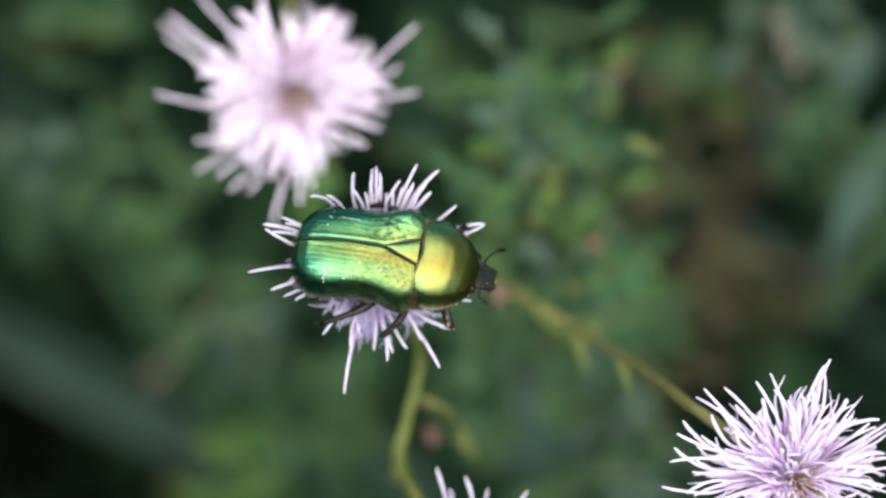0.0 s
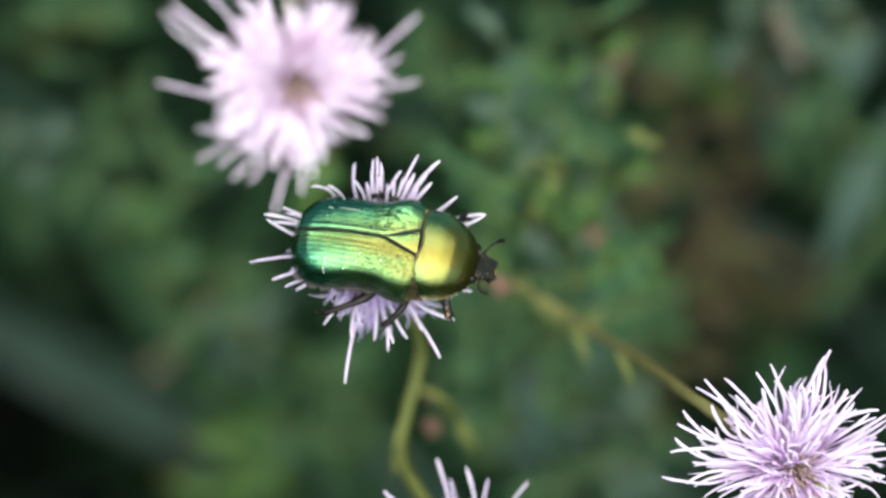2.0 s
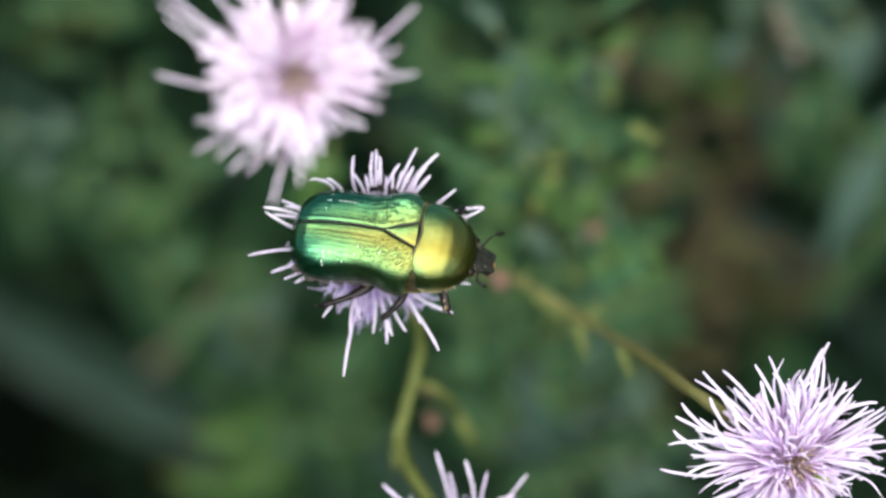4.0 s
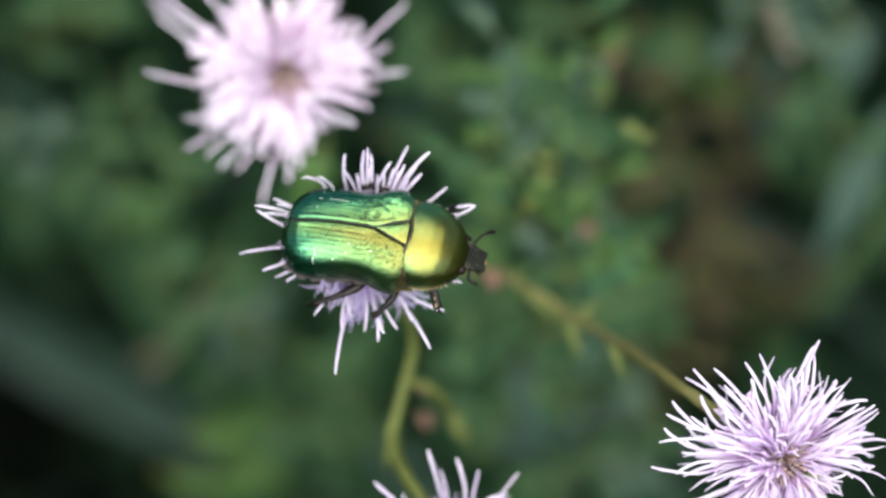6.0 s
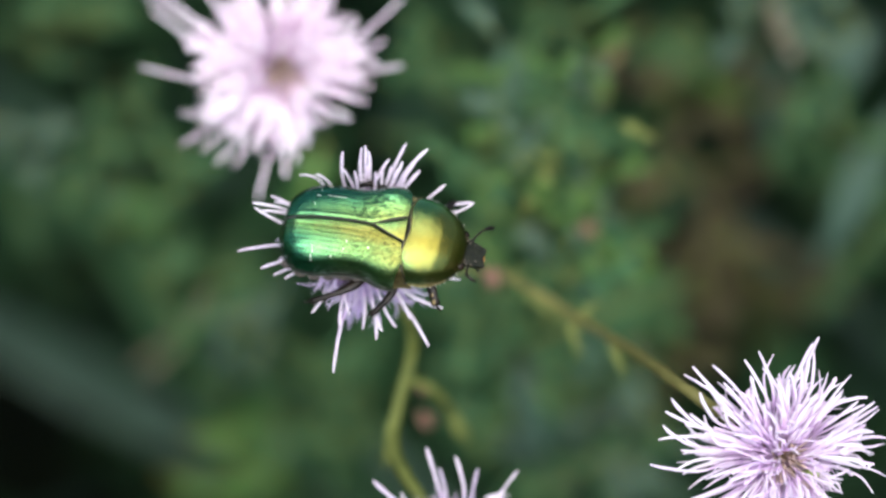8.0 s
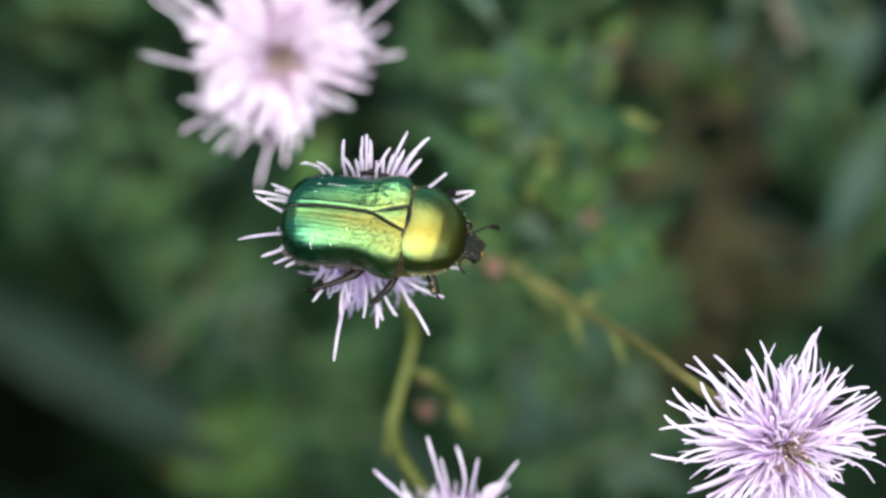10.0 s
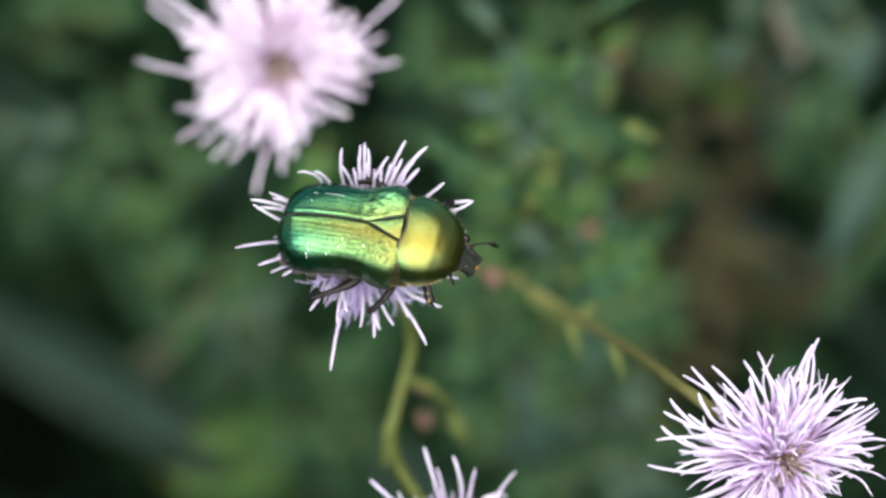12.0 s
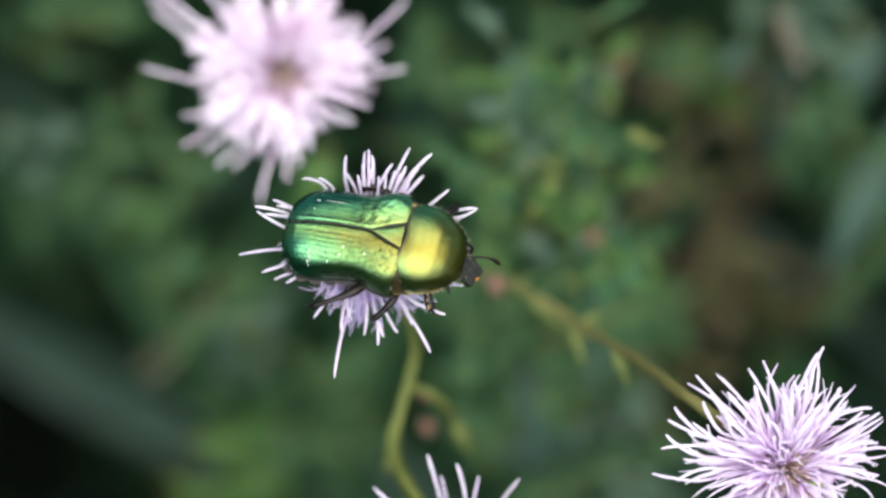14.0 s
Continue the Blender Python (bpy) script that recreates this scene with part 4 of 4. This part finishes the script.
seam([shell_point(-2.9 - 8.0 * k / 12, 0.0, -0.08) for k in range(13)], 0.062, 40)
for side in (1, -1):
    seam([shell_point(-0.1 - 2.85 * k / 8, side * 1.13 * max(0.0, 1 - k / 8) ** 0.9, -0.02) for k in range(9)], 0.07, 22)
    seam([neck_point(neck_back(3.8 * k / 12), side * 3.8 * k / 12, -0.1) - Vector((0.07, 0, 0)) for k in range(13)], 0.085, 36)
    seam([(x, side * half_width(x) * 0.998 + sway(x), 0.02) for x in [-0.5 - 10.4 * k / 24 for k in range(25)]], 0.08, 70)
    seam([NECK_TURN @ Vector((x, side * neck_width(x) * 0.985, neck_rim(x) - 0.14)) for x in [0.4 + 4.4 * k / 14 for k in range(15)]], 0.07, 44)
    seam([neck_point(neck_back(3.75 * k / 12) + 0.05, side * 3.75 * k / 12, 0.0) for k in range(13)], 0.03, 36, "thin pale hind edge", COPPER, neck_shield)
    seam([NECK_TURN @ Vector((x, side * neck_width(x), neck_rim(x) + 0.09)) for x in [0.75 + 3.2 * k / 10 for k in range(11)]], 0.04, 30, "thin bronze rim", COPPER, neck_shield)

# short pale bristles along the rim of the neck shield
rnd = random.Random(5)
for side in (1, -1):
    for k in range(11):
        x = 1.0 + 3.6 * k / 10 + rnd.uniform(-0.12, 0.12)
        p = NECK_TURN @ Vector((x, side * neck_width(x), neck_rim(x) - 0.05))
        bm = bmesh.new()
        tube(bm, [p, p + Vector((rnd.uniform(0.0, 0.25), side * rnd.uniform(0.16, 0.3), 0.1))], [0.03, 0.025, 0.01], 3, 5)
        part("bristle", bm, PALE, beetle)

# underside and abdomen
bm = bmesh.new()
blob(bm, (-4.9, 0, -0.8), (5.7, 3.9, 1.7), 28, 16)
part("abdomen", bm, BELLY, beetle, "grey brown underside")
bm = bmesh.new()
blob(bm, (1.6, 0, -0.3), (3.3, 3.5, 1.6), 24, 14)
part("thorax", bm, DARK, beetle, "dark bronze underside")
for k in range(6):
    for side in (1, -1):
        bm = bmesh.new()
        x = -4.0 - k * 1.22
        w = half_width(x) - 0.1
        blob(bm, (x, side * w * 0.97 + sway(x), -0.42), (0.575, 0.4, 0.5), 14, 10)
        part("belly_plate", bm, BELLY, beetle)

# pale flecks on the wing case
for x, y, long, across in ((-7.75, -2.75, 0.26, 0.05), (-7.68, -3.1, 0.2, 0.06), (-7.8, -3.45, 0.22, 0.05), (-7.72, -3.7, 0.14, 0.05), (-5.1, -2.6, 0.1, 0.05), (-4.9, -1.95, 0.16, 0.04), (-6.1, -3.3, 0.1, 0.05), (-3.0, -2.2, 0.08, 0.05)):
    bm = bmesh.new()
    slope = (shell_height(x, y - 0.1) - shell_height(x, y + 0.1)) / 0.2
    blob(bm, shell_point(x, y, 0.015), (across, long, 0.04), 8, 6, pose(0, 0, 0, -math.degrees(math.atan(slope)), 0, 6))
    part("pale_fleck", bm, PALE, east_case)
for x, y, long, across, lean in ((-7.3, 3.45, 0.06, 0.22, -35), (-7.45, 3.75, 0.05, 0.16, -50), (-7.2, 3.2, 0.12, 0.05, -30), (-6.4, 2.0, 0.95, 0.02, -10), (-8.0, 2.0, 0.22, 0.03, -12), (-7.9, 2.7, 0.07, 0.04, -12), (-8.2, 1.2, 0.05, 0.05, 0)):
    bm = bmesh.new()
    blob(bm, shell_point(x, y, 0.02), (long, across, 0.04), 8, 6, pose(0, 0, 0, lean, 0, 0))
    part("pale_fleck", bm, PALE, beetle)


def leg(name, side, points, radii, foot, label):
    bm = bmesh.new()
    tube(bm, [(x, y * side * 0.95, z) for x, y, z in points], radii, 12, 8, 0.75)
    limb = part(name, bm, DARK, beetle, label)
    bm = bmesh.new()
    tube(bm, [(x, y * side * 0.95, z) for x, y, z in foot], [0.16, 0.1, 0.13, 0.08, 0.12, 0.05], 14, 6)
    part("foot", bm, DARK, limb)
    for k in (0.45, 0.7, 0.9):
        p = curve_points([(x, y * side, z) for x, y, z in points], 21)[int(20 * k)]
        bm = bmesh.new()
        tube(bm, [p, p + Vector((-0.1, 0.3 * side, -0.3))], [0.1, 0.02], 3, 5)
        part("spine", bm, DARK, limb)


for side in (1, -1):
    leg("hind_leg", side, [(-2.4, 4.2, -0.9), (-3.5, 5.35, -0.5), (-4.9, 5.4, -0.5), (-6.3, 4.7, -1.6)] if side > 0 else [(-3.4, 3.4, -1.0), (-4.5, 4.7, -0.9), (-6.2, 5.75, -1.1), (-7.7, 6.35, -1.6)], [0.5, 0.6, 0.34, 0.3, 0.36], [(-6.3, 4.7, -1.6), (-6.9, 4.5, -2.4), (-7.1, 4.2, -3.3)] if side > 0 else [(-7.7, 6.35, -1.6), (-8.2, 6.2, -2.4), (-8.4, 5.7, -3.4)],
        "dark hind leg drawn back along the belly")
    leg("middle_leg", side, [(-0.6, 3.6, -1.0), (-0.9, 5.0, -0.7), (-1.7, 6.1, -1.2), (-2.3, 6.6, -1.7)], [0.45, 0.42, 0.3, 0.38], [(-2.3, 6.6, -1.7), (-2.6, 6.4, -2.6), (-2.4, 6.0, -3.4)],
        "dark middle leg bent down into the flower")
    leg("front_leg", side, [(2.3, 2.4, -1.0), (2.7, 3.5, -0.6), (3.1, 4.5, -0.8), (3.35, 5.0, -1.2)], [0.55, 0.5, 0.42, 0.48], [(3.35, 5.0, -1.2), (3.6, 5.1, -2.0), (3.8, 4.9, -2.8)],
        "dark front leg with a pale knee")
bm = bmesh.new()
blob(bm, (3.2, -4.75, -0.75), (0.17, 0.3, 0.2), 10, 6)
blob(bm, (3.0, -4.2, -0.5), (0.1, 0.22, 0.14), 10, 6)
part("knee", bm, DRY, beetle, "pale tan knee")

# head, which nods and turns on its own
head = part("head", bmesh.new(), HEAD, beetle, "dark green black head bent down")
HEAD_AT = Vector((4.5, -0.12, 0.3))
bm = bmesh.new()
hw = smooth_curve([0, 0.5, 1.1, 1.7, 2.2, 2.4], [1.15, 1.32, 1.16, 1.04, 0.98, 0.86], 0.05)


def head_ring(i, j):
    """The flat, blunt face plate: a hollowed front edge with raised rims at the sides, and a low keel."""
    s = min(i, 15) / 15
    a = 2 * math.pi * j / 28
    c, d = math.cos(a), math.sin(a)
    close = 0.12 if i in (0, 16) else 1.0
    y = math.copysign(abs(c) ** 0.66, c)
    x = (2.2 + 0.13 * math.cos(2.6 * y) * -1 + 0.1) * s
    z = (0.52 - 0.09 * x) * close * math.copysign(abs(d) ** 0.6, d)
    if d > 0 and close == 1.0:
        z += 0.13 * math.exp(-((abs(y) - 0.9) / 0.1) ** 2) + 0.10 * math.exp(-(y / 0.14) ** 2) * (1 - s) + (0.1 if s > 0.97 else 0.0)
    return (x, hw(x) * close * y, z)


grid(bm, 17, 28, head_ring, True)
bm.transform(MM)
for f in bm.faces:
    f.smooth = True
bm.to_mesh(head.data)
bm.free()
rnd = random.Random(31)
for k in range(16):                                      # pale scales by the eyes and along the rims
    side = 1 if k % 2 else -1
    x = rnd.uniform(0.1, 1.5)
    bm = bmesh.new()
    blob(bm, (x, side * (hw(x) - rnd.uniform(0.02, 0.5)), 0.53 - 0.09 * x), (rnd.uniform(0.05, 0.13), rnd.uniform(0.03, 0.07), 0.05), 8, 5, pose(0, 0, 0, 0, 0, rnd.uniform(-60, 60)))
    part("pale_scale", bm, DUN, head)
for side in (1, -1):                                     # jointed palps beside the mouth
    bm = bmesh.new()
    tube(bm, [(1.7, side * 0.75, -0.4), (2.25, side * 0.95, -0.55), (2.5, side * 0.8, -0.7)], [0.1, 0.08, 0.11, 0.06], 8, 6)
    part("palp", bm, DARK, head)
for side in (1, -1):
    bm = bmesh.new()
    blob(bm, (0.12, side * 1.45, 0.12), (0.5, 0.44, 0.52), 14, 10)
    part("eye", bm, EYE_MAT, head, "round dark brown eye")
bm = bmesh.new()
blob(bm, (2.42, 0.0, -0.12), (0.14, 0.3, 0.14), 10, 6)
part("mouthpart", bm, ORANGE, head, "orange mouthpart")
antennae = []
for side in (1, -1):
    bm = bmesh.new()
    reach = 1.25 if side > 0 else 1.05
    bend = 0.75 * reach if side > 0 else -0.1
    tube(bm, [(0, 0, 0), (bend * 0.45, 0.5 * side, 0.1), (bend, 0.95 * side, 0.2)], [0.17, 0.1, 0.1, 0.12], 8, 6)
    for k in range(3):
        tube(bm, [(bend, 0.93 * side, 0.2 + 0.07 * k), (bend + 0.4 * reach, (1.15 + 0.05 * k) * side, 0.26 + 0.09 * k), (bend + 0.9 * reach, (1.2 + 0.06 * k) * side, 0.22 + 0.1 * k)], [0.08, 0.13, 0.15, 0.07], 7, 6, 0.6)
    feeler = part("antenna", bm, DARK, head, "short dark clubbed antenna")
    antennae.append((feeler, Vector((0.9, 1.15 * side, 0.2))))


# ---- what moves ----
BEETLE_AT = spot(-1.95, -1.38, 217.6)
POSTURE = TILT @ pose(0, 0, 0, -21, 0, 0) @ pose(0, 0, 0, 0, 0, -9.0)


# t, small turns about right, up and towards the viewer in degrees, shift right and up in mm
SHIFTS = [(0, 0, 0, 0, 0, 0), (3, 0.2, -0.5, 0, -0.08, -0.03), (6, -0.1, -0.9, 0.05, -0.07, -0.05), (8, -0.2, -1.4, 0.2, -0.04, 0), (10.5, -0.35, -2.2, 0.35, -0.09, 0.01),
          (11.5, -0.1, -3.35, 0.18, -0.09, -0.02), (12.5, 0.0, -5.0, 0.12, -0.14, -0.06), (13.25, 0.35, -6.8, 0.02, -0.16, -0.08), (14, 0.8, -8.3, -0.28, -0.17, -0.09)]
# t, shift of the head along and across in mm, its turn and nod, the turns of the two antennae, in degrees
NODS = [(0, 0, 0, 0, 0, 0, 0), (8.2, 0, 0, 0, 0, 0, 0), (9.2, -0.04, -0.06, -6, 1, -4, -6), (10.3, -0.1, -0.12, -13, 2, -9, -14), (11.5, -0.13, -0.18, -17, 2, -12, -18), (12.5, -0.16, -0.22, -20, 3, -14, -20),
        (14, -0.22, -0.3, -25, 4, -20, -24)]
# t, how far the front feet slip back and in against the body, in mm
SLIPS = [(0, 0, 0), (3, -0.06, 0), (6.5, -0.17, 0.02), (8, -0.22, 0.02), (10.5, -0.32, 0.02), (12.5, -0.4, 0.06), (14, -0.58, 0.16)]


def standing(x, y, z, u, v):
    """The beetle's pose after small turns and shifts."""
    m = TILT @ pose(0, 0, 0, x, y, z) @ TILT.inverted() @ POSTURE
    return Matrix.Translation(BEETLE_AT + (RIGHT * u + UP * v) * 0.001) @ m


def motions():
    walk(beetle, [(row[0], standing(*row[1:])) for row in SHIFTS])
    first = standing(*SHIFTS[0][1:])
    for limb in [ob for ob in beetle.children if ob.name.startswith(("hind_leg", "middle_leg"))]:      # these feet keep their hold
        walk(limb, [(row[0], standing(*row[1:]).inverted() @ first) for row in SHIFTS])
    for limb in [ob for ob in beetle.children if ob.name.startswith(("front_leg", "knee"))]:
        walk(limb, [(t, Matrix.Translation((x * 0.001, y * 0.001, 0))) for t, x, y in SLIPS])
    walk(head, [(t, Matrix.Translation((HEAD_AT + Vector((x, y, 0))) * 0.001) @ pose(0, 0, 0, 0, 30 + nod, turn)) for t, x, y, turn, nod, _, _ in NODS])
    for k, (feeler, place) in enumerate(antennae):
        walk(feeler, [(row[0], Matrix.Translation(place * 0.001) @ pose(0, 0, 0, 0, 0, row[5 + k] + (13 if k == 0 else 0))) for row in NODS])


motions()
